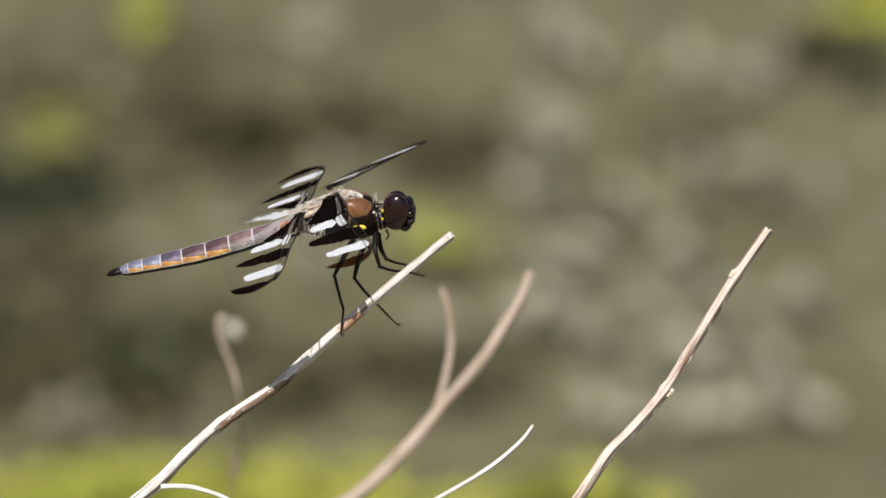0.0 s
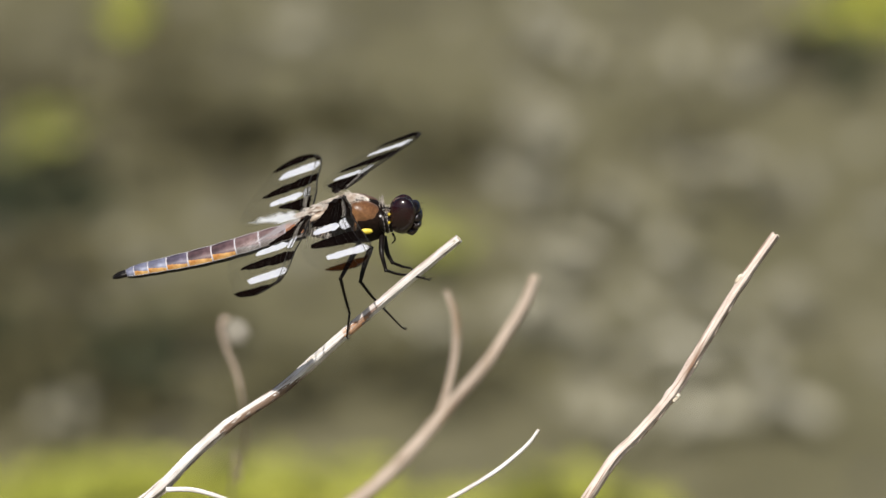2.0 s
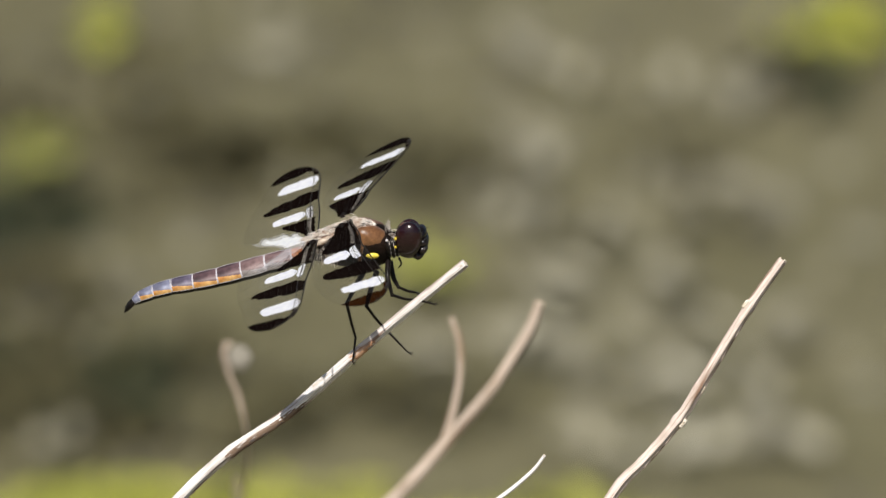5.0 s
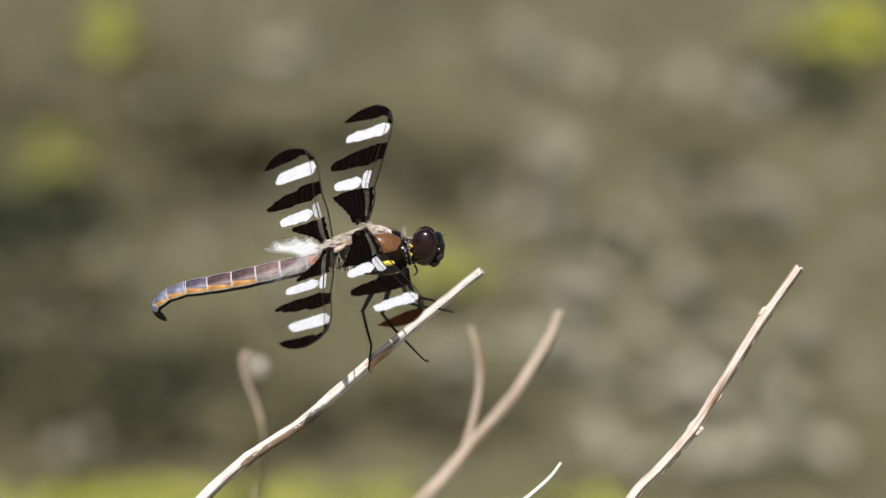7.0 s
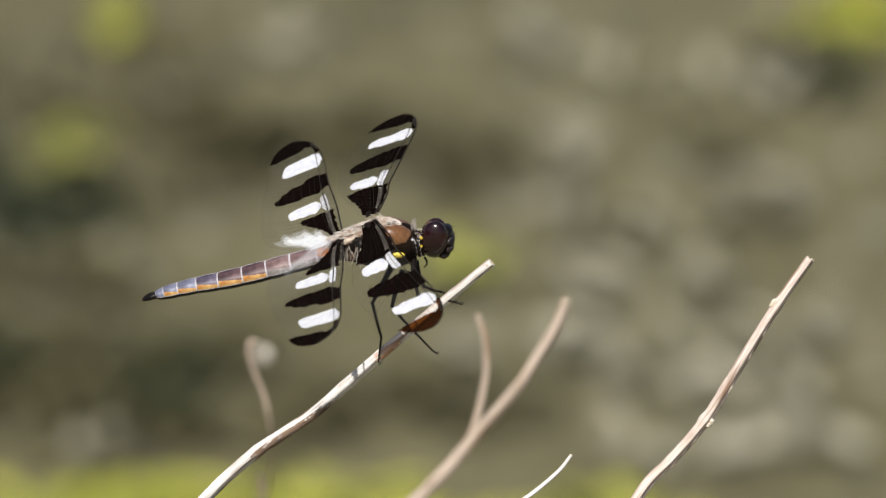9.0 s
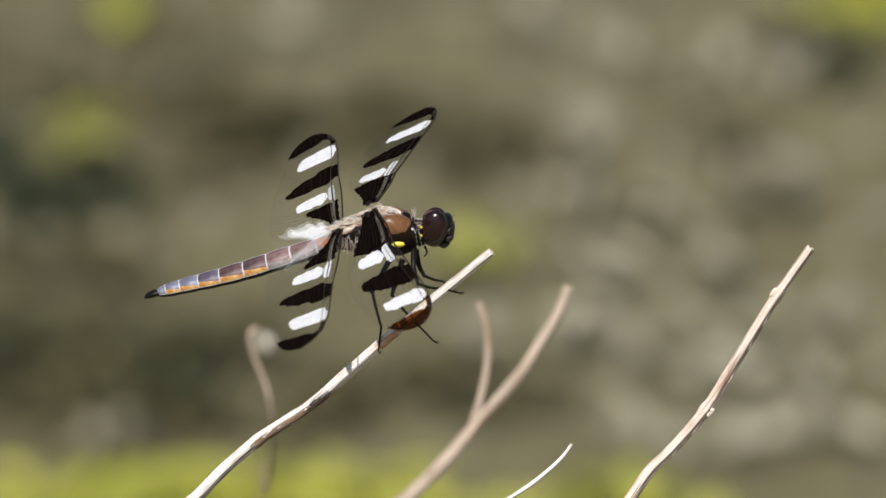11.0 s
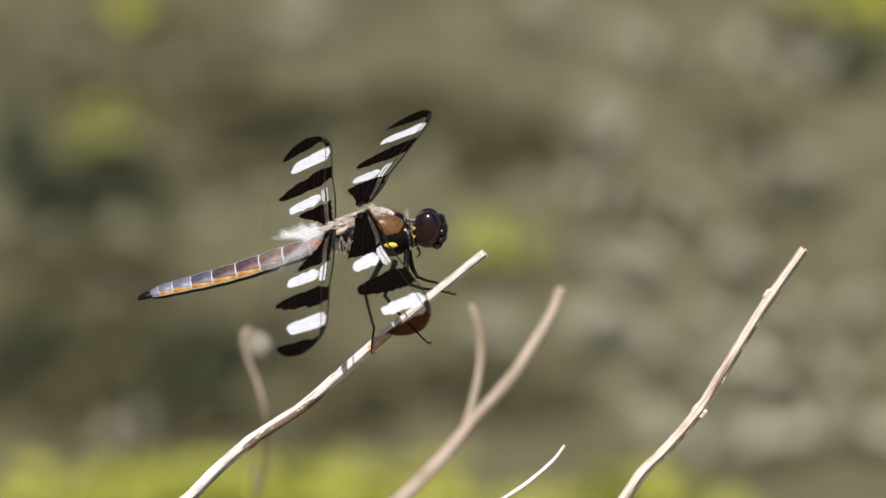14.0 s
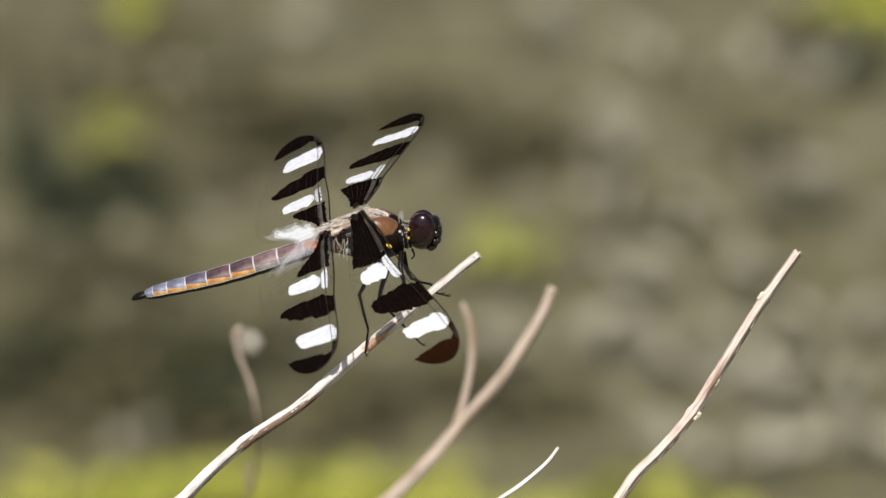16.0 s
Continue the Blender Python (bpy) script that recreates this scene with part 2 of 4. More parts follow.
def tube(bm, pts, radii, sides=10, wobble=0.0, seed=0.0, caps=True, slot=0, cap_slot=None, split=0.0):
    """A tube along pts whose radius follows radii; wobble gives ribs and bumps to the skin; split cuts one flat face,
    added to put the lower right side in shade.
    """
    rings, side = [], None
    uv = bm.loops.layers.uv.verify()
    run = [0.0]
    for p, q in zip(pts, pts[1:]):
        run.append(run[-1] + (q - p).length)
    for i, p in enumerate(pts):
        ahead = (pts[min(i + 1, len(pts) - 1)] - pts[max(i - 1, 0)]).normalized()
        if side is None:
            side = ahead.orthogonal().normalized()
        side = (side - ahead * side.dot(ahead)).normalized()
        other = ahead.cross(side)
        # normal of the added flat face that brings shade to the lower right
        worn = ahead.cross(Vector((0, -0.97, 0.24))).normalized()
        worn = (worn if worn.x - worn.z > 0 else -worn) * 0.87 + Vector((0, -0.97, 0.24)) * 0.5
        worn = (worn - ahead * worn.dot(ahead)).normalized()
        ring = []
        for k in range(sides):
            a = math.tau * k / sides
            r = radii[i]
            if wobble:
                r *= 1 + wobble * (1.6 * noise.noise(Vector((k * 1.7 * 22 / max(22, sides) + seed, i * 0.03, seed))) + 0.6 * noise.noise(Vector((k * 3.1, i * 0.5 + seed, 3.0))))
            if split:
                # a long crack in the dry wood, near the lower edge
                out = side * math.cos(a) + other * math.sin(a)
                low = ahead.cross(Vector((0, -0.97, 0.24))).normalized()
                low = low if low.x - low.z > 0 else -low
                if 0.50 < out.dot(low) < 0.80 and out.y < 0 and noise.noise(Vector((i * 0.045, seed, 7.0))) > -0.28:
                    r *= 0.62
                lean = (side * math.cos(a) + other * math.sin(a)).dot(worn)
                if lean > split:
                    r *= split / lean
            ring.append(bm.verts.new(p + (side * math.cos(a) + other * math.sin(a)) * r))
        rings.append(ring)
    for i, (a, b) in enumerate(zip(rings, rings[1:])):
        for k in range(sides):
            f = bm.faces.new((a[k], a[(k + 1) % sides], b[(k + 1) % sides], b[k]))
            f.material_index = slot
            for loop, (c, j) in zip(f.loops, ((k, i), (k + 1, i), (k + 1, i + 1), (k, i + 1))):
                loop[uv].uv = (math.tau * c / sides * radii[0] + seed, run[j] + seed * 0.37)
    if caps:
        for ring, flip in ((rings[0], True), (rings[-1], False)):
            f = bm.faces.new(ring[::-1] if flip else ring)
            f.material_index = slot if cap_slot is None else cap_slot
    return rings


def blob(bm, centre, radii, turn=None, segs=20, rings=12, rough=0.0, freq=1.0, seed=0.0):
    """An ellipsoid, made uneven by noise."""
    verts = bmesh.ops.create_uvsphere(bm, u_segments=segs, v_segments=rings, radius=1.0)["verts"]
    for v in verts:
        k = 1 + rough * noise.noise(v.co * freq + Vector((seed, seed * 1.3, -seed)))
        q = Vector((v.co.x * radii[0] * k, v.co.y * radii[1] * k, v.co.z * radii[2] * k))
        v.co = Vector(centre) + (turn @ q if turn is not None else q)
    return verts


def loft(bm, sections, sides=28, slots=None, power=1.0):
    """A body of rings across x. A section: x, z, half width, height above, depth below."""
    rings = []
    for x, z, ry, up, down in sections:
        ring = []
        for k in range(sides):
            a = math.tau * k / sides
            s, c = math.sin(a), math.cos(a)
            s, c = math.copysign(abs(s) ** power, s), math.copysign(abs(c) ** power, c)
            ring.append(bm.verts.new((x, s * ry, z + c * (up if c > 0 else down))))
        rings.append(ring)
    for i, (a, b) in enumerate(zip(rings, rings[1:])):
        for k in range(sides):
            f = bm.faces.new((a[k], b[k], b[(k + 1) % sides], a[(k + 1) % sides]))
            if slots:
                f.material_index = slots(i, (k + 0.5) / sides)
    bm.faces.new(rings[0])
    bm.faces.new(rings[-1][::-1])
    return rings


# ---- the ground: one sheet to the horizon ----
def build_ground():
    bm = bmesh.new()
    near = []
    xs = [-400, -40, -6, -1.2] + [-0.6 + 0.03 * i for i in range(41)] + [1.2, 6, 40, 400]
    ys = [-400, -40, -6, 0.3] + [0.9 + 0.04 * i for i in range(66)] + [6, 40, 400]
    for y in ys:
        near.append([bm.verts.new((x, y, (0.006 * noise.noise(Vector((x * 9, y * 7, 0))) if abs(x) < 1 and 0.5 < y < 3.6 else 0.0))) for x in xs])
    for a, b in zip(near, near[1:]):
        for k in range(len(xs) - 1):
            bm.faces.new((a[k], a[k + 1], b[k + 1], b[k]))
    ob = part("ground", bm, MUD, None)
    tagged(ob, "flooded olive-brown silt at the edge of a pond", "ground", kind="structure")


build_ground()


def stone(name, x, y, w, d, h, material, seed, label, group):
    """A water-worn stone, half sunk in the silt."""
    bm = bmesh.new()
    blob(bm, (0, 0, h * 0.2), (w / 2, d / 2, h), None, 20, 12, 0.35, 1.3, seed)
    ob = part(name, bm, material, None)
    ob.matrix_world = pose(x, y, 0, 0, 0, seed * 7 % 40 - 20)
    return tagged(ob, label, "stone", group)


def leaf_mat(name, w, d, count, material, seed, label, category, high=0.012, leaf=0.009):
    """A low mat of many small tilted leaves or flakes, uneven at its rim; its own origin lies at its middle."""
    rnd = random.Random(seed)
    bm = bmesh.new()
    for _ in range(count):
        a, r = rnd.uniform(0, math.tau), math.sqrt(rnd.random()) * rnd.uniform(0.35, 1.25)
        edge = 0.75 + 0.5 * noise.noise(Vector((math.cos(a) * 1.5 + seed, math.sin(a) * 1.5, seed)))
        c = Vector((math.cos(a) * r * w / 2 * edge, math.sin(a) * r * d / 2 * edge, 0.002 + rnd.random() * high * max(0.1, 1.1 - r)))
        turn = Euler((rnd.uniform(-0.6, 0.6), rnd.uniform(-0.6, 0.6), rnd.uniform(0, 6.28))).to_matrix()
        k = leaf * rnd.uniform(0.6, 1.3)
        ring = [(1, 0, 0), (0.45, 0.5, 0.08), (-0.5, 0.45, 0.05), (-1, 0, 0), (-0.5, -0.45, 0.05), (0.45, -0.5, 0.08)]
        bm.faces.new([bm.verts.new(c + turn @ Vector(q) * k) for q in ring])
    return tagged(part(name, bm, material, None, "", False), label, category, kind="stuff")


# smaller pebbles strewn over the visible silt
rnd = random.Random(11)
for k in range(230):
    y = rnd.uniform(1.75, 2.85)
    w = rnd.uniform(0.006, 0.014)
    stone("pebble", rnd.uniform(-0.19, 0.19) * (1 + (y - 2.2) * 0.15), y, w, w * rnd.uniform(0.9, 1.6), w * rnd.uniform(0.3, 0.5), (STONE_PALE, STONE_TAN, STONE_DARK)[k % 3], k * 0.9,
          "small pebble lying on wet silt", "pebbles on the silt")

# mats that lie on the flooded silt and drift with the water: kind, x, y, width, depth, cover, how far they come nearer
MATS = {
    "water_plant": (MOSS, "low yellow-green plants at the water line", "water plant", 0.015),
    "water_weed": (WEED, "sodden dark green weed in shallow water", "water weed", 0.008),
    "algae_mat": (ALGAE, "olive-green floating algae mat", "algae", 0.006),
    "pale_mat": (PALE_MAT, "pale grey floating mat", "scum", 0.005),
    "litter_patch": (LITTER, "dark sodden leaf litter in shallow water", "leaf litter", 0.008),
}
DRIFTING = []
for k, (kind, x, y, w, d, cover, nearer) in enumerate((
        ("water_weed", -0.1523, 2.0386, 0.0715, 0.1022, 1.45, 0.0324),
        ("water_weed", -0.1102, 2.0667, 0.0901, 0.0622, 0.62, 0.0303),
        ("litter_patch", -0.1154, 2.4690, 0.1854, 0.1892, 0.17, 0.0000),
        ("litter_patch", 0.0039, 2.3226, 0.0640, 0.1059, 1.07, 0.0117),
        ("water_weed", -0.1518, 2.0522, 0.0628, 0.1235, 1.83, 0.0314),
        ("litter_patch", -0.1537, 2.0251, 0.0772, 0.1218, 1.09, 0.0335),
        ("water_plant", -0.1087, 2.5405, 0.0292, 0.0650, 1.36, 0.0000),
        ("water_plant", 0.1666, 2.5530, 0.0587, 0.1046, 1.40, 0.0000),
        ("pale_mat", 0.0466, 2.5042, 0.0270, 0.0768, 0.82, 0.0000),
        ("pale_mat", -0.0414, 2.4841, 0.0565, 0.0888, 0.20, 0.0000),
        ("water_weed", 0.1361, 2.4833, 0.0532, 0.0508, 0.97, 0.0000),
        ("water_weed", 0.1552, 2.4389, 0.0231, 0.0747, 1.76, 0.0000),
        ("litter_patch", -0.0799, 2.3526, 0.1169, 0.1074, 0.94, 0.0095),
        ("litter_patch", -0.0319, 2.3899, 0.0930, 0.0607, 0.92, 0.0071),
        ("litter_patch", -0.0967, 2.4049, 0.0717, 0.0489, 1.02, 0.0060),
        ("water_weed", -0.1693, 2.3309, 0.0224, 0.1300, 1.62, 0.0109),
        ("water_weed", -0.1492, 2.2538, 0.0629, 0.0911, 0.62, 0.0163),
        ("algae_mat", -0.1364, 2.3316, 0.0641, 0.0886, 0.47, 0.0109),
        ("algae_mat", -0.0034, 2.1785, 0.0355, 0.0933, 2.15, 0.0219),
        ("pale_mat", 0.0604, 2.4538, 0.0845, 0.1126, 0.19, 0.0030),
        ("pale_mat", 0.0374, 2.3630, 0.0304, 0.0600, 0.93, 0.0090),
        ("pale_mat", 0.0355, 2.3115, 0.0259, 0.0702, 0.83, 0.0125),
        ("pale_mat", 0.0384, 2.2462, 0.0339, 0.0794, 0.60, 0.0171),
        ("pale_mat", 0.0613, 2.2241, 0.0338, 0.0898, 0.56, 0.0187),
        ("pale_mat", 0.1140, 2.4340, 0.0309, 0.0620, 0.72, 0.0044),
        ("pale_mat", 0.0897, 2.2662, 0.0297, 0.0687, 0.69, 0.0157),
        ("pale_mat", 0.1094, 2.2666, 0.0256, 0.0687, 0.75, 0.0157),
        ("pale_mat", 0.0681, 2.0359, 0.0775, 0.0919, 0.25, 0.0330),
        ("pale_mat", 0.1029, 2.0231, 0.0761, 0.0811, 0.23, 0.0341),
        ("pale_mat", 0.0300, 2.0831, 0.0284, 0.0523, 0.90, 0.0292),
        ("pale_mat", -0.0038, 2.0687, 0.0243, 0.0415, 1.22, 0.0303),
        ("pale_mat", 0.0844, 2.0841, 0.0785, 0.0837, 0.26, 0.0292),
        ("pale_mat", 0.1187, 2.0987, 0.0327, 0.0422, 0.93, 0.0281),
        ("pale_mat", 0.0446, 2.0627, 0.0600, 0.0828, 0.32, 0.0308),
        ("litter_patch", -0.1543, 2.0453, 0.0493, 0.0923, 2.40, 0.0319),
        ("litter_patch", -0.1046, 2.0668, 0.0859, 0.0415, 1.41, 0.0303),
        ("litter_patch", -0.0769, 2.0880, 0.0399, 0.0419, 1.49, 0.0287),
        ("water_weed", -0.1035, 2.0060, 0.0650, 0.0603, 1.26, 0.0351),
        ("litter_patch", -0.0502, 2.0003, 0.0650, 0.1002, 0.78, 0.0357),
        ("litter_patch", 0.0067, 2.0014, 0.0780, 0.1003, 0.53, 0.0357),
        ("litter_patch", -0.0207, 2.0343, 0.0655, 0.0612, 0.70, 0.0330),
        ("litter_patch", -0.1601, 2.1074, 0.0334, 0.0424, 1.99, 0.0270),
        ("water_plant", -0.0832, 1.8354, 0.2850, 0.1215, 2.25, 0.0131),
        ("water_plant", 0.0408, 1.8375, 0.1067, 0.0749, 1.53, 0.0131),
        ("water_weed", -0.1435, 2.2615, 0.1040, 0.1486, 0.47, 0.0157),
        ("litter_patch", -0.1345, 2.0662, 0.1387, 0.1452, 0.54, 0.0303),
        ("litter_patch", -0.1391, 2.1686, 0.1118, 0.0983, 0.67, 0.0225),
        ("litter_patch", -0.1473, 2.4038, 0.1147, 0.0611, 0.71, 0.0060),
        ("litter_patch", -0.1284, 2.2849, 0.0906, 0.0693, 0.69, 0.0141),
        ("litter_patch", -0.1449, 2.0387, 0.0918, 0.1329, 1.05, 0.0324),
        ("litter_patch", -0.1030, 1.9796, 0.1356, 0.0496, 0.87, 0.0373),
        ("litter_patch", -0.0459, 2.3533, 0.1276, 0.0716, 0.70, 0.0095),
        ("litter_patch", 0.0900, 2.3441, 0.0669, 0.0713, 0.50, 0.0103),
        ("litter_patch", 0.1403, 2.4834, 0.0519, 0.0761, 0.66, 0.0000),
        ("pale_mat", 0.0732, 1.9504, 0.1225, 0.0879, 0.20, 0.0400),
        ("pale_mat", 0.1063, 1.9639, 0.0553, 0.0590, 0.41, 0.0389),
        ("pale_mat", 0.0406, 2.1540, 0.0498, 0.0650, 0.44, 0.0238),
        ("pale_mat", 0.0850, 2.1693, 0.0500, 0.0546, 0.48, 0.0227),
        ("pale_mat", -0.1203, 1.9405, 0.0755, 0.0291, 0.41, 0.0405),
)):
    skin, words, category, high = MATS[kind]
    mat_ob = leaf_mat(kind, w, d, int(2 + w * d * cover * 11000), skin, k + 1.3, words, category, high, 0.006)
    mat_ob.location = (x, y, 0.009 if kind in ("algae_mat", "pale_mat") else 0.004)
    if nearer:
        DRIFTING.append((mat_ob, nearer))


# ---- dry stems ----
def stem(points, thick, material, label, steps=14, knots=(), wobble=0.11, seed=1.0, sides=52, category="dry stem", split=0.74, rust=(), dark=(), grow=0.5):
    """A bleached dead stem: a tapering ribbed tube with a broken end, and scars where side shoots fell off."""
    root = new("dry_stem")
    root.location = points[-1]
    foot = Vector(points[-1])
    pts = [p - foot for p in curve_points(points, steps)]
    n = len(pts)
    radii = [thick * (0.86 + grow * (i / n) ** 0.8) * (1 + 0.05 * noise.noise(Vector((i * 0.21, seed, 0)))) for i in range(n)]
    for k, size, _ in knots:
        for i in range(n):
            radii[i] *= 1 + 0.16 * size * math.exp(-((i - k * steps) / 2.2) ** 2)
    bm = bmesh.new()
    tube(bm, pts, radii, sides, wobble, seed, split=split)
    body = part("stalk", bm, material, root)
    body.data.polygons[-2].use_smooth = False
    bm = bmesh.new()
    tip, ahead = pts[0], (pts[0] - pts[2]).normalized()
    rnd = random.Random(int(seed * 10))
    for _ in range(7):
        side = Vector((rnd.uniform(-1, 1), rnd.uniform(-1, 1), rnd.uniform(-1, 1))).cross(ahead).normalized() * thick * rnd.uniform(0.2, 0.75)
        tube(bm, [tip + side - ahead * thick, tip + side * 1.05 + ahead * thick * rnd.uniform(0.02, 0.3)], [thick * 0.28, thick * 0.12], 5)
    part("broken_tip", bm, PITH, root, "splintered pale broken end")
    for k, size, way in knots:
        i = int(k * steps)
        ahead = (pts[i + 1] - pts[i - 1]).normalized()
        out = Vector((1, -0.5, -0.5)) if way > 0 else Vector((-1, -0.6, 0.5))
        out = (out - ahead * out.dot(ahead)).normalized()
        bm = bmesh.new()
        for j in range(4):
            c = pts[i] + out * radii[i] * (0.8 if way > 0 else 0.95) + ahead * thick * (j - 1.5) * 0.35
            blob(bm, c, (thick * 0.4 * size, thick * 0.35 * size, thick * 0.33 * size), None, 10, 7, 0.5, 2.0, seed + j)
        part("bud_scar", bm, PITH, root, "crusted bud scar")
    if split:
        for j in range(6):
            i = rnd.randrange(8, n // 2)
            ahead = (pts[i + 1] - pts[i]).normalized()
            out = Vector((0.75, -0.35, -0.55))
            out = (out - ahead * out.dot(ahead)).normalized() * radii[i]
            bm = bmesh.new()
            k = thick * rnd.uniform(1.5, 4.0)
            tube(bm, [pts[i] + out * 0.62, pts[i] + out * 0.8 + ahead * k * 0.6, pts[i] + out * rnd.uniform(0.85, 1.15) + ahead * k], [thick * 0.16, thick * 0.14, thick * 0.05], 5)
            part("bark_sliver", bm, material, root, "loose sliver of bark")
        # what is left of the bark: a dark brown stretch and rusty flakes
        peel = [(a, b, -0.10, 0.74, BARK_DARK, "dark brown patch of old bark", 0.04) for a, b in dark]
        peel += [(a, b, -0.45, 1.6, BARK_RUST, "rust-brown patch of inner bark", -0.05) for a, b in rust]
        for k0, k1, low, high, skin, words, keep in peel:
            bm = bmesh.new()
            grid, cols = [], 34
            fine = [pts[k0 + j // 4].lerp(pts[k0 + j // 4 + 1], j % 4 / 4) for j in range((k1 - k0) * 4)]
            uv = bm.loops.layers.uv.new("UVMap")
            for j, p in enumerate(fine):
                ahead = (fine[min(j + 1, len(fine) - 1)] - fine[max(j - 1, 0)]).normalized()
                side = ahead.cross(Vector((0, -1, 0.25))).normalized()
                if side.x < 0:
                    side = -side
                front = Vector((0, -0.97, 0.24))
                grid.append([bm.verts.new(p + (side * math.sin(a) + front * math.cos(a)) * radii[k0 + j // 4] * 1.035) for a in [(low + (high - low) * q / cols) * 2.2 for q in range(cols + 1)]])
            for j in range(len(grid) - 1):
                for q in range(cols):
                    ends = min(j, len(grid) - j, 24) / 24
                    if noise.noise(Vector((j * 0.055, q * 4.5 / cols, seed + low))) + 0.4 * noise.noise(Vector((j * 0.31, q * 12 / cols, seed))) + 0.9 * (ends - 0.8) > keep - 0.12:
                        face = bm.faces.new((grid[j][q], grid[j][q + 1], grid[j + 1][q + 1], grid[j + 1][q]))
                        for loop, c in zip(face.loops, ((q, j), (q + 1, j), (q + 1, j + 1), (q, j + 1))):
                            loop[uv].uv = (c[0] * 0.00012, c[1] * 0.0002)
            part("bark_patch", bm, skin, root, words)
    tagged(root, label, category, "dry stems by the pond")
    return root


SWAYING = []
stem([(0.0015, -0.0037, 0.5533), (-0.0058, -0.0030, 0.5469), (-0.0113, -0.0026, 0.5420), (-0.0159, -0.0022, 0.5379), (-0.0219, -0.0017, 0.5322), (-0.0269, -0.0013, 0.5276), (-0.0323, -0.0007, 0.5237), (-0.0360, -0.0004, 0.5210), (-0.0413, -0.0000, 0.5161), (-0.0466, 0.0002, 0.5105), (-0.0527, 0.0008, 0.5054), (-0.0615, 0.0015, 0.4976), (-0.0754, 0.0120, 0.4204), (-0.0950, 0.0300, 0.2000), (-0.1000, 0.0400, -0.0100)],
     0.00084, STEM, "pale bleached dead stem the dragonfly perches on", knots=((4.0, 0.5, -1), (7.0, 0.35, -1), (9.0, 0.7, 1)), seed=1.0, rust=((33, 47),), dark=((60, 104),))
stem([(0.0527, 0.0008, 0.5530), (0.0474, -0.0010, 0.5457), (0.0439, -0.0024, 0.5404), (0.0403, -0.0038, 0.5346), (0.0369, -0.0052, 0.5291), (0.0338, -0.0062, 0.5252), (0.0304, -0.0071, 0.5215), (0.0267, -0.0080, 0.5178), (0.0218, -0.0097, 0.5107), (0.0159, -0.0116, 0.5031), (0.0094, -0.0142, 0.4927), (-0.0050, 0.0120, 0.4000), (-0.0200, 0.0300, 0.2000), (-0.0250, 0.0400, -0.0100)],
     0.00089, STEM_TAN, "straight pale dead stem with small bud scars", knots=((1.0, 1.25, -1), (3.3, 0.5, 1), (4.3, 1.3, 1), (7.0, 0.5, -1)), seed=2.3, grow=0.3)
stem([(0.0146, -0.0021, 0.5211), (0.0129, -0.0026, 0.5189), (0.0102, -0.0032, 0.5165), (0.0074, -0.0037, 0.5144), (0.0033, -0.0043, 0.5119), (-0.0013, -0.0050, 0.5094), (-0.0086, -0.0060, 0.5054), (-0.0168, -0.0072, 0.5005), (-0.0300, 0.0220, 0.4200), (-0.0500, 0.0400, 0.2000), (-0.0550, 0.0500, -0.0100)],
     0.00033, STEM, "thin curved bleached twig", seed=3.1, sides=8, split=0.0)
stem([(-0.0342, -0.0060, 0.5095), (-0.0370, -0.0057, 0.5106), (-0.0406, -0.0055, 0.5116), (-0.0434, -0.0054, 0.5118), (-0.0457, -0.0054, 0.5117)],
     0.00035, STEM, "short side shoot of the bleached stem", seed=4.2, sides=8, split=0.0)
SWAYING.append(stem([(0.0155, 0.1832, 0.5001), (0.0137, 0.1822, 0.4954), (0.0110, 0.1811, 0.4910), (0.0075, 0.1798, 0.4857), (0.0038, 0.1787, 0.4813), (0.0003, 0.1777, 0.4775), (-0.0056, 0.1760, 0.4707), (-0.0120, 0.1745, 0.4644), (-0.0176, 0.1734, 0.4603), (-0.0263, 0.1722, 0.4551), (-0.0366, 0.1707, 0.4493), (-0.0600, 0.2000, 0.3600), (-0.0750, 0.2100, 0.1800), (-0.0800, 0.2100, -0.0100)],
     0.00102, STEM_GREY, "weathered grey-brown dead stem behind the perch", seed=5.4, split=0.0))
SWAYING.append(stem([(-0.0002, 0.1875, 0.4961), (0.0013, 0.1864, 0.4917), (0.0014, 0.1851, 0.4864), (0.0006, 0.1839, 0.4815), (-0.0006, 0.1828, 0.4772), (-0.0016, 0.1821, 0.4742)],
     0.00052, STEM_GREY, "weathered side shoot behind the perch", seed=6.5, split=0.0))
SWAYING.append(stem([(-0.0397, 0.2396, 0.4777), (-0.0407, 0.2395, 0.4773), (-0.0409, 0.2391, 0.4755), (-0.0399, 0.2382, 0.4722), (-0.0384, 0.2374, 0.4687), (-0.0373, 0.2364, 0.4647), (-0.0367, 0.2400, 0.4584), (-0.0370, 0.2532, 0.4496), (-0.0383, 0.2759, 0.4371), (-0.0403, 0.3076, 0.4197), (-0.0460, 0.3400, 0.2500), (-0.0500, 0.3500, -0.0100)],
     0.00060, STEM_GREY, "thin weathered stem with a curled dead tip", seed=7.7, split=0.0, grow=-0.56))

# the curled dead leaf that still hangs at the tip of the thinnest stem
bm = bmesh.new()
blob(bm, (0, 0, 0), (0.0022, 0.0011, 0.0024), None, 18, 12, 0.35, 1.4, 3.0)
part("curled_leaf", bm, DRY_LEAF, SWAYING[2], "shrivelled curled leaf").location = Vector((-0.0381, 0.2390, 0.4751)) - SWAYING[2].location

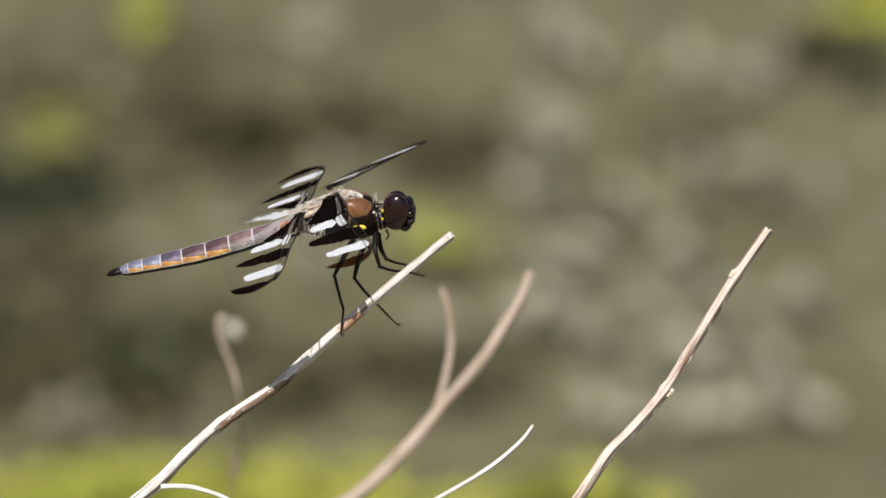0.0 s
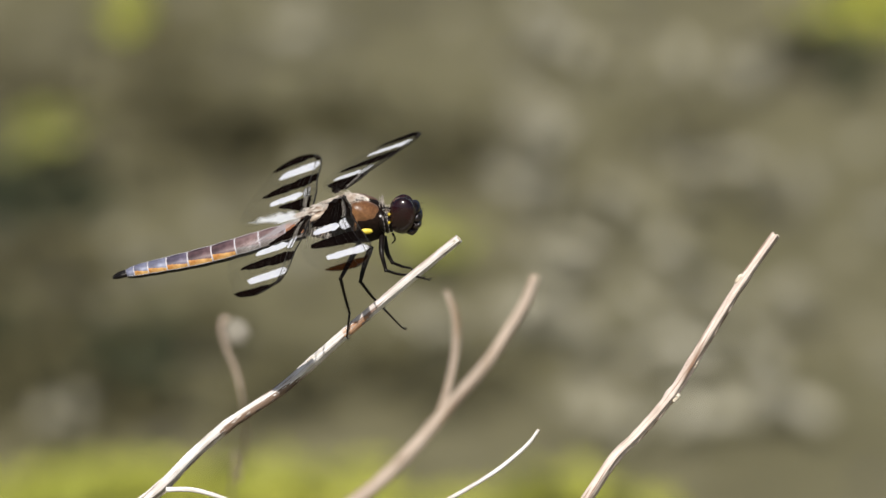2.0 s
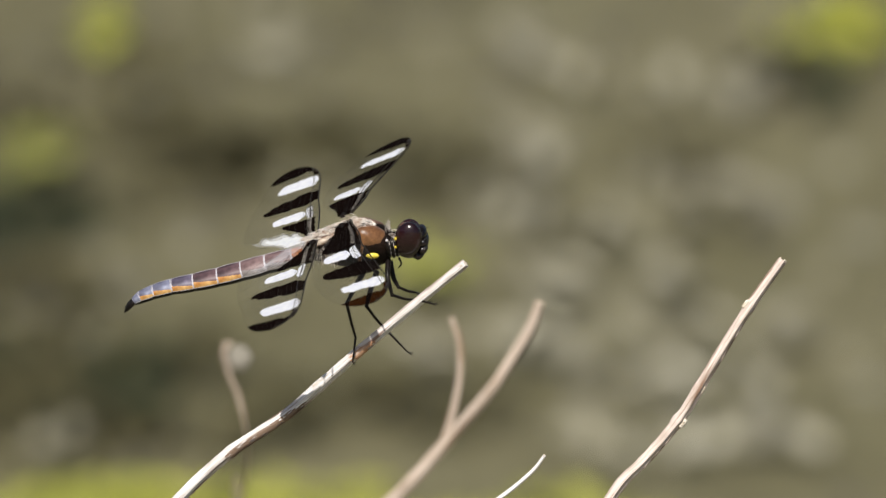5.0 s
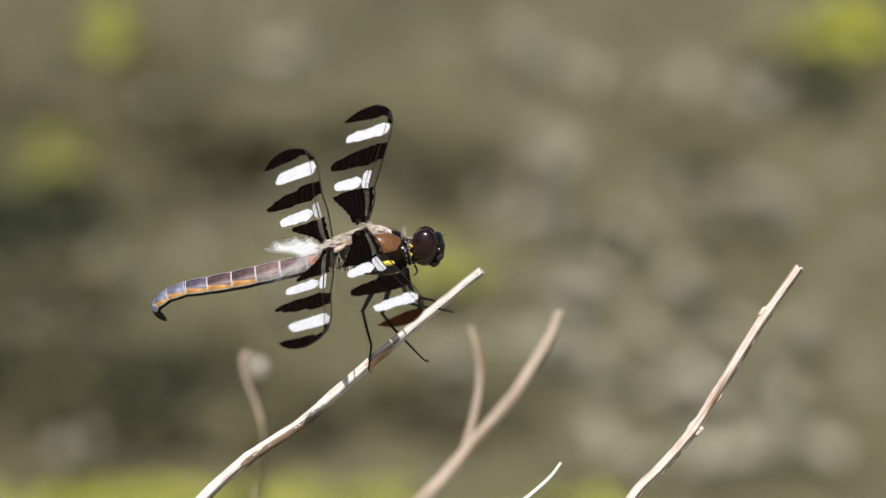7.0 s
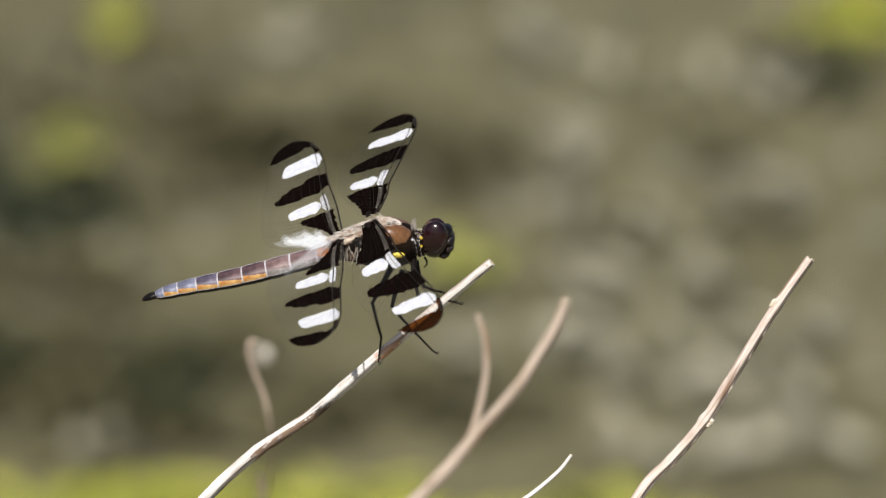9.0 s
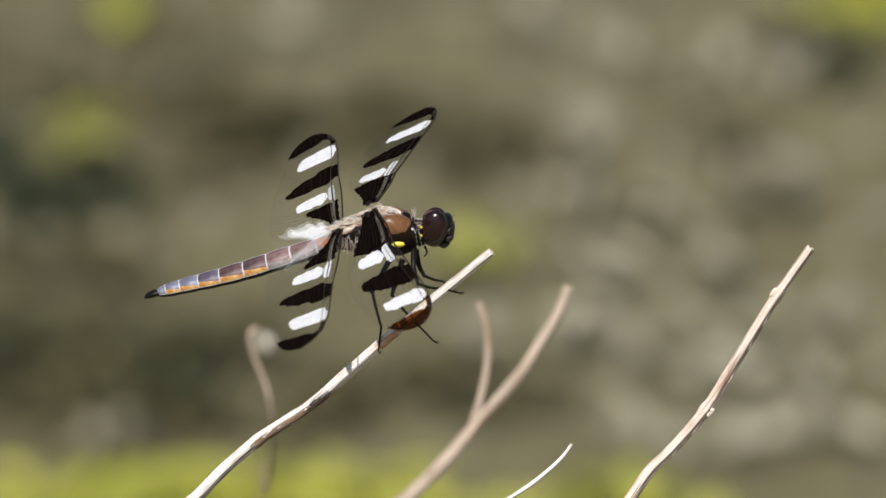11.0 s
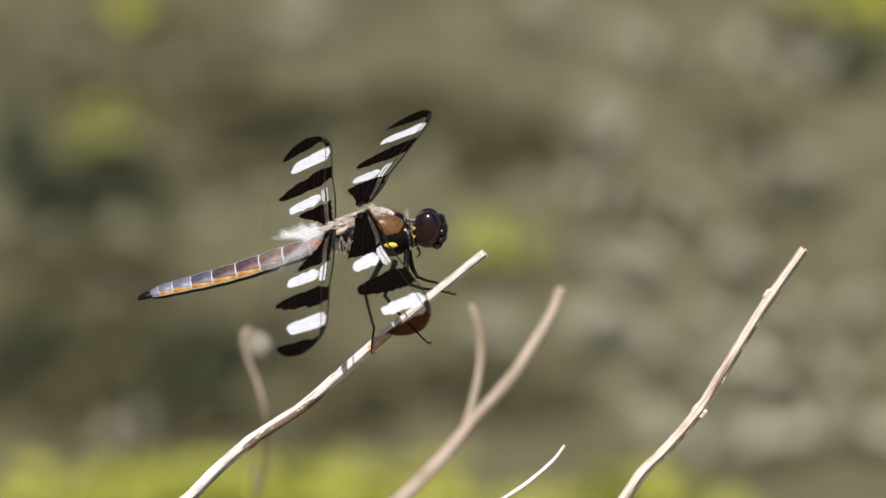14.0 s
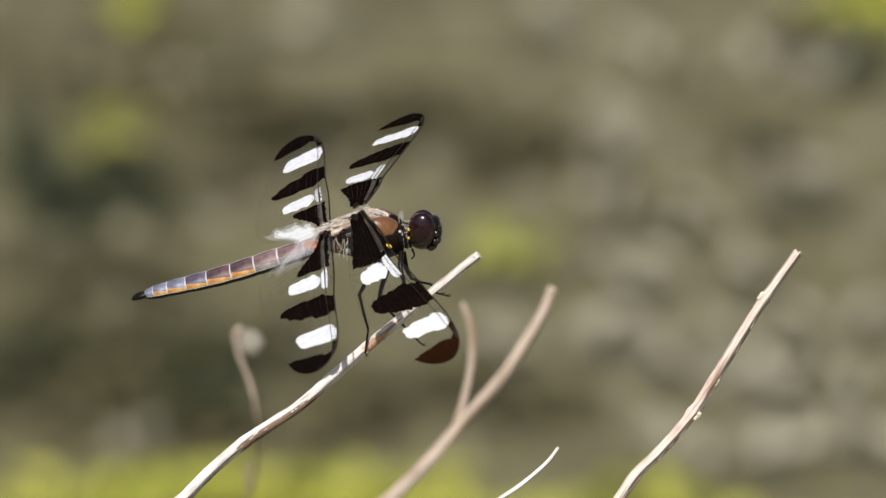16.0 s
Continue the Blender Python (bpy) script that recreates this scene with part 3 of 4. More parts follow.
# ---- the dragonfly; lengths in millimetres in its own space: x to the head, y to its left, z up ----
MM = 0.001
dragonfly = new("dragonfly")
tagged(dragonfly, "twelve-spotted dragonfly with black and white wings perched on stem", "dragonfly")
BODY = Matrix(((1.00000, 0.00000, -0.00000, -0.01589), (0.00000, 0.97815, -0.20791, 0.00135), (0.00000, 0.20791, 0.97815, 0.55540), (0.00000, 0.00000, 0.00000, 1.00000)))


def mm(bm):
    bmesh.ops.scale(bm, vec=(MM, MM, MM), verts=bm.verts)
    return bm


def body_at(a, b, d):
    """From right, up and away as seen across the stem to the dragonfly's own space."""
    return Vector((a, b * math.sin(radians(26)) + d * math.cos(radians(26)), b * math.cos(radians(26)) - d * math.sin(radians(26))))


def build_thorax():
    bm = bmesh.new()
    loft(bm, [(-8.2, -1.8, 1.1, 0.9, 0.9), (-6.8, -1.1, 2.0, 1.7, 1.9), (-5.0, -0.3, 2.6, 2.3, 3.0), (-3.0, 0.3, 3.0, 2.8, 4.2), (-1.0, 0.7, 3.2, 3.2, 4.9), (1.0, 0.8, 3.3, 3.0, 5.0),
              (3.0, 0.7, 3.1, 2.6, 4.8), (4.4, 0.6, 2.6, 2.2, 4.2), (5.3, 0.5, 1.8, 1.9, 3.4), (5.8, 0.4, 1.0, 1.0, 2.2)], 32)
    thorax = part("thorax", mm(bm), CHEST, dragonfly, "black thorax with brown front")
    for side in (-1, 1):
        bm = bmesh.new()
        blob(bm, (1.8, side * 1.28, 1.72), (2.95, 2.0, 1.85), Euler((side * -0.45, 0.12, side * -0.08)).to_matrix(), 48, 30, 0.09, 1.5, 4.0)
        part("front_lobe", mm(bm), BROWN, thorax, "velvety brown shoulder")
        for x, y, z, r in ((2.45, 3.05, -0.85, (1.08, 0.45, 0.5)),):
            bm = bmesh.new()
            blob(bm, (x, side * y, z), r, None, 16, 10, 0.1, 2, x)
            part("yellow_mark", mm(bm), YELLOW, thorax, "bright yellow side spot")
        bm = bmesh.new()
        tube(bm, curve_points([(1.2, side * 1.5, 3.2), (1.0, side * 2.9, 1.6), (0.6, side * 3.35, -0.3), (0.4, side * 3.2, -2.2)], 6), [0.28] * 19, 8)
        part("side_seam", mm(bm), BROWN, thorax, "brown ridge on the side")
    for x, z, r in ((-1.2, 2.85, (2.3, 1.7, 0.75)), (-3.4, 1.95, (2.5, 2.1, 0.8)), (-5.2, 1.0, (2.4, 2.1, 0.85)), (-6.6, 0.1, (1.8, 1.8, 0.9))):
        bm = bmesh.new()
        blob(bm, (x, 0, z), r, Euler((0, -0.5, 0)).to_matrix(), 36, 22, 0.07, 2.4, x)
        part("back_plate", mm(bm), TAN, thorax, "tan and dark mottled back plate")
    rnd = random.Random(4)
    bm = bmesh.new()
    for _ in range(2300):
        x, a = rnd.uniform(-8, 4.6), rnd.uniform(-1.4, 1.4)
        if (abs(a) > 0.75 or x > 0.6) and rnd.random() < (0.78 if x < 0.6 else 0.15):
            continue
        if x > 0.6 and abs(a) > 0.62:
            continue
        if -1.9 < x < 0.3 and rnd.random() < 0.72:
            continue
        w = max(3.2 - 0.12 * (x - 0.5) ** 2 * (0.55 if x < 0 else 0.9), 0.9)
        base = Vector((x, math.sin(a) * w * 0.95, 0.72 + math.cos(a) * w * 1.0 - (0.33 * -x if x < 0 else 0)))
        out = Vector((-1, math.sin(a) * 0.5 + rnd.uniform(-0.35, 0.35), math.cos(a) * 0.35 + rnd.uniform(-0.45, 0.35))).normalized()
        k = rnd.uniform(0.7, 1.7) * (1 if x < 0.5 else 0.6)
        tube(bm, [base, base + out * k * 0.6 + Vector((0, 0, 0.06)), base + out * k + Vector((-0.2, 0, -0.06))], [0.046, 0.038, 0.008], 3, caps=False)
    for _ in range(60):
        base = Vector((rnd.uniform(4.6, 5.3), rnd.uniform(-1.6, 1.6), rnd.uniform(2.4, 3.0)))
        tube(bm, [base, base + Vector((rnd.uniform(-0.4, 0.2), rnd.uniform(-0.3, 0.3), rnd.uniform(0.4, 1.1)))], [0.03, 0.008], 3, caps=False)
    for _ in range(70):
        base = Vector((rnd.uniform(5.0, 6.2), rnd.uniform(-1.9, 0.6), rnd.uniform(0.9, 2.4)))
        tube(bm, [base, base + Vector((rnd.uniform(0.3, 0.7), rnd.uniform(-0.5, 0.1), rnd.uniform(-0.2, 0.4)))], [0.04, 0.01], 3, caps=False)
    tagged(part("hair", mm(bm), HAIR, thorax, "fine pale hair on the back"), kind="stuff")
    # cream tufts lying backwards between the wing roots
    for k in range(34):
        x = -1.6 - 6.4 * k / 33
        w = 2.3 + 0.16 * x
        y = rnd.uniform(-1, 0.7) * w
        z = 3.45 + 0.42 * (x + 1.6) * (1 if x > -5 else 1.06) + 0.15 - 0.20 * y * y / w
        base = Vector((x, y, z))
        way = Vector((-1, rnd.uniform(-0.35, 0.25), rnd.uniform(-0.62, -0.25)))
        n = rnd.uniform(0.8, 1.7)
        bm = bmesh.new()
        for j in range(7):
            off = Vector((rnd.uniform(-0.25, 0.25), rnd.uniform(-0.24, 0.24), rnd.uniform(-0.08, 0.12)))
            tube(bm, curve_points([base + off, base + off + way * n * 0.5 + Vector((0, 0, 0.16)), base + off * 2.2 + way * n], 3), [0.025, 0.036, 0.04, 0.038, 0.032, 0.02, 0.006], 4)
        part("tuft", mm(bm), TUFT, thorax, "cream hair tuft")
    # thin pale hair hanging below the wing roots
    for side in (-1, 1):
        bm = bmesh.new()
        for k in range(90):
            base = Vector((rnd.uniform(-7.4, -3.2), side * rnd.uniform(2.2, 2.9), rnd.uniform(-1.6, 0.6)))
            way = Vector((rnd.uniform(-0.5, 0.3), side * rnd.uniform(0.1, 0.5), -1)).normalized() * rnd.uniform(0.8, 1.9)
            tube(bm, [base, base + way * 0.6, base + way], [0.045, 0.04, 0.01], 3, caps=False)
        tagged(part("side_hair", mm(bm), HAIR, thorax, "thin pale hair below the wing roots"), kind="stuff")
    for side in (-1, 1):
        for x, y, z, r in ((4.75, 2.42, 1.55, 0.24), (4.95, 2.5, 0.62, 0.22), (5.3, 2.25, -0.35, 0.15)):
            bm = bmesh.new()
            blob(bm, (x, side * y, z), (r, r * 0.7, r), None, 10, 8, 0.2, 2, x)
            part("pale_dot", mm(bm), SUTURE, thorax, "small whitish dot on the collar")
    bm = bmesh.new()
    loft(bm, [(5.4, 0.3, 1.5, 1.6, 1.8), (6.0, 0.4, 1.2, 1.5, 1.6), (6.6, 0.5, 0.8, 0.9, 1.0), (7.4, 0.6, 0.7, 0.7, 0.7)], 18)
    part("neck", mm(bm), FACE, dragonfly)
    for side in (-1, 1):
        for x, z0, z1, w in ((4.9, 2.6, -1.6, 2.2), (5.6, 2.0, -1.9, 1.9), (6.2, 1.3, -1.8, 1.55)):
            bm = bmesh.new()
            line = curve_points([(x - 0.5, side * 0.5, z0), (x - 0.05, side * w, (z0 * 0.6 + z1 * 0.4)), (x + 0.25, side * w * 0.96, (z0 * 0.2 + z1 * 0.8)), (x + 0.35, side * w * 0.6, z1)], 6)
            tube(bm, line, [0.42 - 0.14 * abs(i / 9 - 1) for i in range(len(line))], 9, 0.15, x)
            part("collar_plate", mm(bm), BLACK, thorax, "black folded collar plate with pale rim")
            bm = bmesh.new()
            tube(bm, [p + Vector((0.28, side * 0.16, 0.05)) for p in line[4:-3]], [0.03 + 0.065 * (i % 3) for i in range(len(line) - 7)], 6, 0.3, x)
            part("pale_rim", mm(bm), FROST, thorax, "broken whitish rim of the collar")


def build_head():
    c = Vector((8.6, 0.0, 0.5))
    bm = bmesh.new()
    blob(bm, c + Vector((-0.2, 0, 0.0)), (2.3, 2.3, 3.05), None, 28, 18, 0.04, 2)
    head = part("head", mm(bm), FACE, dragonfly, "dark head with large maroon-black eyes")
    for side in (-1, 1):
        bm = bmesh.new()
        blob(bm, c + Vector((-0.42, side * 1.62, 0.22 - side * 0.56)), (2.28, 1.62, 3.2), Euler((side * -0.05, 0.16, side * 0.20)).to_matrix(), 56, 36)
        part("eye", mm(bm), EYE, head, "glossy maroon-black compound eye")
        for z, r in ((0.55, 0.29), (-0.95, 0.26)):
            if side > 0 and z > 0:
                continue
            bm = bmesh.new()
            blob(bm, c + Vector((-2.45, side * 2.55, z + 0.9)), (r * 0.8, r * 0.8, r), None, 12, 8)
            part("yellow_spot", mm(bm), YELLOW, head, "small yellow dot behind the eye")
        bm = bmesh.new()
        p = c + Vector((1.9, side * 0.7, 1.3))
        tube(bm, curve_points([p, p + Vector((0.8, side * 0.3, 0.5)), p + Vector((1.5, side * 0.5, 0.4))], 4), [0.05, 0.045, 0.04, 0.035, 0.03, 0.025, 0.02, 0.015, 0.01], 5)
        part("antenna", mm(bm), FACE, head)
    for off, r in (((1.70, 0, 1.5), (0.95, 1.9, 1.0)), ((2.0, 0, 0.3), (0.98, 2.3, 1.0)), ((1.85, 0, -1.0), (1.0, 2.4, 1.0)), ((1.1, 0, -2.1), (1.2, 2.2, 0.95))):
        bm = bmesh.new()
        blob(bm, c + Vector(off), r, None, 20, 12, 0.1, 2.5, off[2])
        part("face_plate", mm(bm), FACE, head, "black ridged face plate")
    for off, r in (((1.35, -1.2, 2.35), 0.42), ((1.75, -1.35, 1.75), 0.36), ((2.25, -1.6, 0.95), 0.38), ((2.5, -1.5, 0.15), 0.40), ((2.25, -1.7, -0.75), 0.42), ((1.8, -1.6, -1.75), 0.40), ((0.2, -0.2, 3.0), 0.55)):
        bm = bmesh.new()
        blob(bm, c + Vector(off), (r * 0.85, r * 1.1, r * 0.8), None, 16, 12, 0.25, 2.0, off[2])
        part("forehead_bump", mm(bm), FACE, head, "glossy black knob on the face")
    for off, r in (((-1.0, -0.5, 2.75), (0.75, 0.8, 0.5)), ((-1.55, -1.0, 2.1), (0.5, 0.6, 0.55))):
        bm = bmesh.new()
        blob(bm, c + Vector(off), r, None, 18, 12, 0.25, 2.0, off[0])
        part("eye_rim", mm(bm), BROWN, head, "brown knob behind the eyes")
    bm = bmesh.new()
    tube(bm, curve_points([(6.7, -0.9, -2.2), (7.1, -1.2, -3.2), (6.6, -1.3, -3.9)], 5), [0.22, 0.2, 0.2, 0.18, 0.17, 0.15, 0.14, 0.13, 0.12, 0.1, 0.08], 6)
    part("mouth_hook", mm(bm), FACE, head)


build_thorax()
build_head()

# abdomen: joints along its axis, in the dragonfly's space
JOINT = ((-7.30, 0.00, -2.03), (-10.41, 0.00, -2.74), (-14.61, 0.00, -4.06), (-18.44, 0.00, -5.38), (-22.28, 0.00, -6.60), (-26.20, 0.00, -7.67), (-29.67, 0.00, -8.48), (-32.69, 0.00, -9.19), (-34.97, 0.00, -9.75), (-36.25, 0.00, -10.11))
HALF = ((1.8, 1.05), (1.95, 1.13), (2.06, 1.22), (2.05, 1.23), (1.98, 1.18), (1.84, 1.1), (1.64, 1.0), (1.36, 0.94), (1.12, 0.86), (0.7, 0.58))


ROLL = -0.07


def build_segment(i, parent):
    """One ring of the abdomen from joint i to the next: ridged back, coloured flank, pale rim, dark belly."""
    a, b = Vector(JOINT[i]), Vector(JOINT[i + 1])
    length = (b - a).length
    (w0, h0), (w1, h1) = HALF[i], HALF[i + 1]
    bm = bmesh.new()
    rings = []
    for k in range(33):
        t = k / 32
        bulge = 1 + 0.05 * math.sin(math.pi * t)
        w, h = (w0 + (w1 - w0) * t) * bulge, (h0 + (h1 - h0) * t) * bulge
        rings.append((-length * t * 1.004, 0, w, h * 1.10, h * 1.22))

    def slot(k, t):
        t = (t + ROLL) % 1
        t = min(t, 1 - t)
        rim = 0.006 * noise.noise(Vector((k * 0.16, i * 3.0, 0)))
        if t > 0.350 + rim + 0.008 * noise.noise(Vector((k * 0.6, i * 5.0, 2))):
            return 2
        if k == 31 or k == 0 or (t < 0.016 and i > 0) or (t > 0.338 + rim and i > 1):
            return 3
        return 1 if t > 0.225 + 0.055 * (1 - k / 31) + rim else 0
    loft(bm, rings, 128, slot, 0.92)
    back = (RUST, MAUVE_PALE, MAUVE_PALE, MAUVE, MAUVE, SLATE_DARK, SLATE, SLATE, SLATE)[i]
    side = (FROST, FROST, FROST, ORANGE, ORANGE, ORANGE, ORANGE, ORANGE, SLATE)[i]
    label = ("rust-orange ring", "mauve-brown ring", "mauve-brown ring", "mauve-brown ring with orange side", "mauve-brown ring with orange side",
             "dark slate ring with orange side", "slate-blue ring with orange side", "slate-blue ring with orange side", "slate-blue frosted ring")[i]
    ob = part("segment", mm(bm), (back, side, BLACK, SUTURE), parent, label)
    return ob


abdomen = new("abdomen")
abdomen.parent = dragonfly
tagged(abdomen, "slender tapering abdomen with orange side stripe")
SEGMENTS = [build_segment(i, abdomen) for i in range(9)]
CLASPERS = []
for side in (-1, 1):
    bm = bmesh.new()
    tube(bm, curve_points([(0.25, side * 0.30, 0), (-0.9, side * 0.38, 0.06), (-2.4, side * 0.24, -0.1)], 4), [0.40, 0.44, 0.46, 0.47, 0.45, 0.42, 0.36, 0.26, 0.1], 10, 0.1, 2.0)
    CLASPERS.append(part("clasper", mm(bm), BLACK, abdomen, "black tail clasper"))


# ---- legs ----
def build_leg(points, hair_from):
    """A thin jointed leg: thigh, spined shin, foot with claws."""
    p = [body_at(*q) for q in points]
    bm = bmesh.new()
    tube(bm, curve_points(p[:3], 5), [0.50, 0.47, 0.45, 0.44, 0.42, 0.40, 0.38, 0.36, 0.33, 0.30, 0.29], 9)
    leg = part("leg", mm(bm), BLACK, dragonfly, "thin black spiny leg")
    bm = bmesh.new()
    blob(bm, p[2], (0.34, 0.34, 0.34), None, 10, 8)
    line = curve_points(p[2:-1], 6)
    tube(bm, line, [0.27 - 0.09 * i / len(line) for i in range(len(line))], 8)
    rnd = random.Random(hair_from)
    for i in range(1, len(line) - 1):
        for s in (-1, 1):
            ahead = (line[i + 1] - line[i]).normalized()
            out = (Vector((s * 0.8, 0.3 * s, rnd.uniform(-0.2, 0.2))) - ahead * 0.1).normalized()
            tube(bm, [line[i], line[i] + (out + ahead * 0.7) * rnd.uniform(0.35, 0.6)], [0.05, 0.012], 4)
    part("shin", mm(bm), BLACK, leg, "spined shin")
    bm = bmesh.new()
    foot = curve_points(p[-2:], 5)
    tube(bm, foot, [0.2 - 0.06 * i / 5 for i in range(len(foot))], 7)
    ahead = (foot[-1] - foot[0]).normalized()
    for s in (-1, 1):
        tube(bm, [foot[-1], foot[-1] + ahead * 0.4 + Vector((0.3, s * 0.3, 0)), foot[-1] + ahead * 0.5 + Vector((0.7, s * 0.35, 0.25))], [0.12, 0.09, 0.02], 5)
    part("foot", mm(bm), BLACK, leg)


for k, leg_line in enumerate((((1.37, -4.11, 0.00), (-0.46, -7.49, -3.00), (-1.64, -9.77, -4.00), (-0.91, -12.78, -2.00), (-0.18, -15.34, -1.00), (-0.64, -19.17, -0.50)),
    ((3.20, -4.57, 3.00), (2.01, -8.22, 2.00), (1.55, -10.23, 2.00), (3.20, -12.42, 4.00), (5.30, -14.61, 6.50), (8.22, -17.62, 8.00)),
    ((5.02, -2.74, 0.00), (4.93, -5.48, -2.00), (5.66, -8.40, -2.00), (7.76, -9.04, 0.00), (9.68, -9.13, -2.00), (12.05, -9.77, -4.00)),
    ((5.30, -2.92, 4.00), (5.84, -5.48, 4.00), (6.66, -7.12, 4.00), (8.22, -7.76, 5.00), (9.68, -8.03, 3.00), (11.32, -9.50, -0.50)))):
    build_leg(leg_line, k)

# ---- wings ----
FORE = dict(length=41.0, mid=((0, 0.3), (0.1, 1.5), (0.3, 4.3), (0.5, 5.3), (0.7, 5.5), (0.85, 5.2), (1, 4.8)),
            half=((0, 1.5), (0.06, 2.2), (0.2, 3.8), (0.35, 4.6), (0.5, 5.15), (0.7, 5.1), (0.86, 4.5), (1, 4.2)))
HIND = dict(length=40.1, mid=((0, 3.0), (0.04, 4.6), (0.1, 5.8), (0.2, 6.4), (0.32, 6.5), (0.5, 6.6), (0.7, 6.0), (0.86, 5.8), (1, 5.9)),
            half=((0, 3.4), (0.04, 4.9), (0.1, 6.0), (0.2, 6.5), (0.32, 6.4), (0.5, 5.8), (0.7, 5.0), (0.86, 4.6), (1, 4.4)))
# spots: kind, from, to (share of the span), from, to (share of the chord), slant
FORE_SPOTS = (("dark_base", 0.0, 0.272, 0.03, 0.90, 0.06), ("white_spot", 0.280, 0.374, 0.29, 0.77, 0.06), ("dark_spot", 0.450, 0.618, -0.1, 0.84, 0.14),
              ("white_spot", 0.690, 0.796, 0.05, 0.72, 0.12), ("dark_tip", 0.874, 1.1, -0.1, 1.1, 0.02), ("white_strip", 0.285, 0.435, 0.115, 0.265, 0.0))
HIND_SPOTS = (("dark_base", 0.0, 0.255, 0.05, 0.47, 0.02), ("white_spot", 0.268, 0.372, 0.20, 0.63, 0.03), ("dark_spot", 0.430, 0.598, -0.1, 0.80, 0.07),
              ("white_spot", 0.678, 0.806, 0.04, 0.72, 0.06), ("dark_tip", 0.874, 1.1, -0.1, 1.1, 0.035), ("pale_patch", -0.2, 0.095, 0.33, 0.78, 0.03), ("white_strip", 0.27, 0.42, 0.085, 0.185, 0.0),
              ("frost_haze", -0.2, 0.13, 0.29, 0.85, 0.03), ("frost_fringe", -0.2, 0.16, 0.26, 0.92, 0.03))


def smooth_table(table, u):
    for (a, p), (b, q) in zip(table, table[1:]):
        if u <= b:
            t = (u - a) / (b - a)
            return p + (q - p) * t
    return table[-1][1]


def wing_point(shape, u, v):
    mid = sum(smooth_table(shape["mid"], min(1, max(0, u + k * 0.03))) for k in (-1, 0, 1)) / 3
    half = sum(smooth_table(shape["half"], min(1, max(0, u + k * 0.03))) for k in (-1, 0, 1)) / 3
    if u > 0.72:
        half *= math.sqrt(max(0.0, 1 - ((u - 0.72) / 0.28) ** 2.7))
    pleat = 0.10 * math.sin(v * 38) * math.exp(-v * 6) + 0.012 * math.sin(v * 55)
    camber = 0.12 * math.sin(math.pi * min(1, max(0, v))) * (0.4 + 0.6 * u)
    return Vector((shape["length"] * u, mid + half * (2 * v - 1), (pleat + camber) * (1 if 0.02 < u else 0)))


def spot_of(spots, u, v, seed):
    """Which of the spots, if any, covers the place u along the span and v across the chord."""
    fine = noise.noise(Vector((u * 70, v * 26, seed)))
    wave = noise.noise(Vector((u * 22, v * 9, seed + 5)))
    jag = 0.003 * fine + 0.011 * wave
    for i, (kind, u0, u1, v0, v1, slant) in enumerate(spots):
        mid = u + slant * (v - 0.5) + jag
        w = v + jag * 3
        if kind == "dark_base":
            # slim at the root, a ragged toe towards the trailing edge at its far end
            heel = 0.80 if v1 > 0.5 else 0.24
            toe = min(1, max(0, (u - 0.05) / 0.15)) ** (1.0 if v1 > 0.5 else 1.6)
            if u0 <= u and mid < u1 - 0.05 * max(0, w - 0.5 * v1) and v0 * min(1, u / 0.06) < w < heel + (v1 - heel) * toe + 0.05 * noise.noise(Vector((u * 55, seed, 2.0))):
                return i
        elif kind == "dark_spot":
            t = min(1, max(0, (w - 0.16) / (v1 - 0.16)))
            half = (u1 - u0) / 2 * (0.80 + 0.20 * min(1, w / 0.2)) * (1 - 0.52 * t ** 1.3) * math.sqrt(max(0, 1 - t ** 9))
            if abs(mid - (u0 + u1) / 2 + 0.012 * t + 0.006 * wave) < half and w < v1:
                return i
        elif kind == "dark_tip":
            # the front edge stays dark further in, with a clear notch behind it
            edge = u0 - 0.055 if v < 0.10 else u0 + 0.024 * math.exp(-((v - 0.20) / 0.13) ** 2) - 0.012 * max(0, v - 0.4)
            if mid > edge:
                return i
        elif kind == "white_spot":
            wide = (u1 - u0) / 2 * (1 - 0.22 * max(0, (w - v0) / (v1 - v0)) ** 2)
            if ((mid - (u0 + u1) / 2) / wide) ** 4 + ((w - (v0 + v1) / 2) / ((v1 - v0) / 2)) ** 6 < 1:
                return i
        elif kind in ("pale_patch", "frost_haze", "frost_fringe"):
            # frost thins out in streaks along the veins
            streak = 0.035 * noise.noise(Vector((u * 5, v * 20, seed + 9))) + 0.03 * noise.noise(Vector((u * 3, v * 9, seed + 3)))
            if u + streak < u1 - 0.05 * abs(v - 0.62) and v0 + 0.8 * max(0, u) * (0.5 if kind == "pale_patch" else 0.2) < v < v1 - 0.5 * abs(streak):
                return i
        elif u0 < u < u1 and v0 < v < v1 - 0.05 * abs(2 * (u - u0) / (u1 - u0) - 1) ** 4:
            return i
    return -1


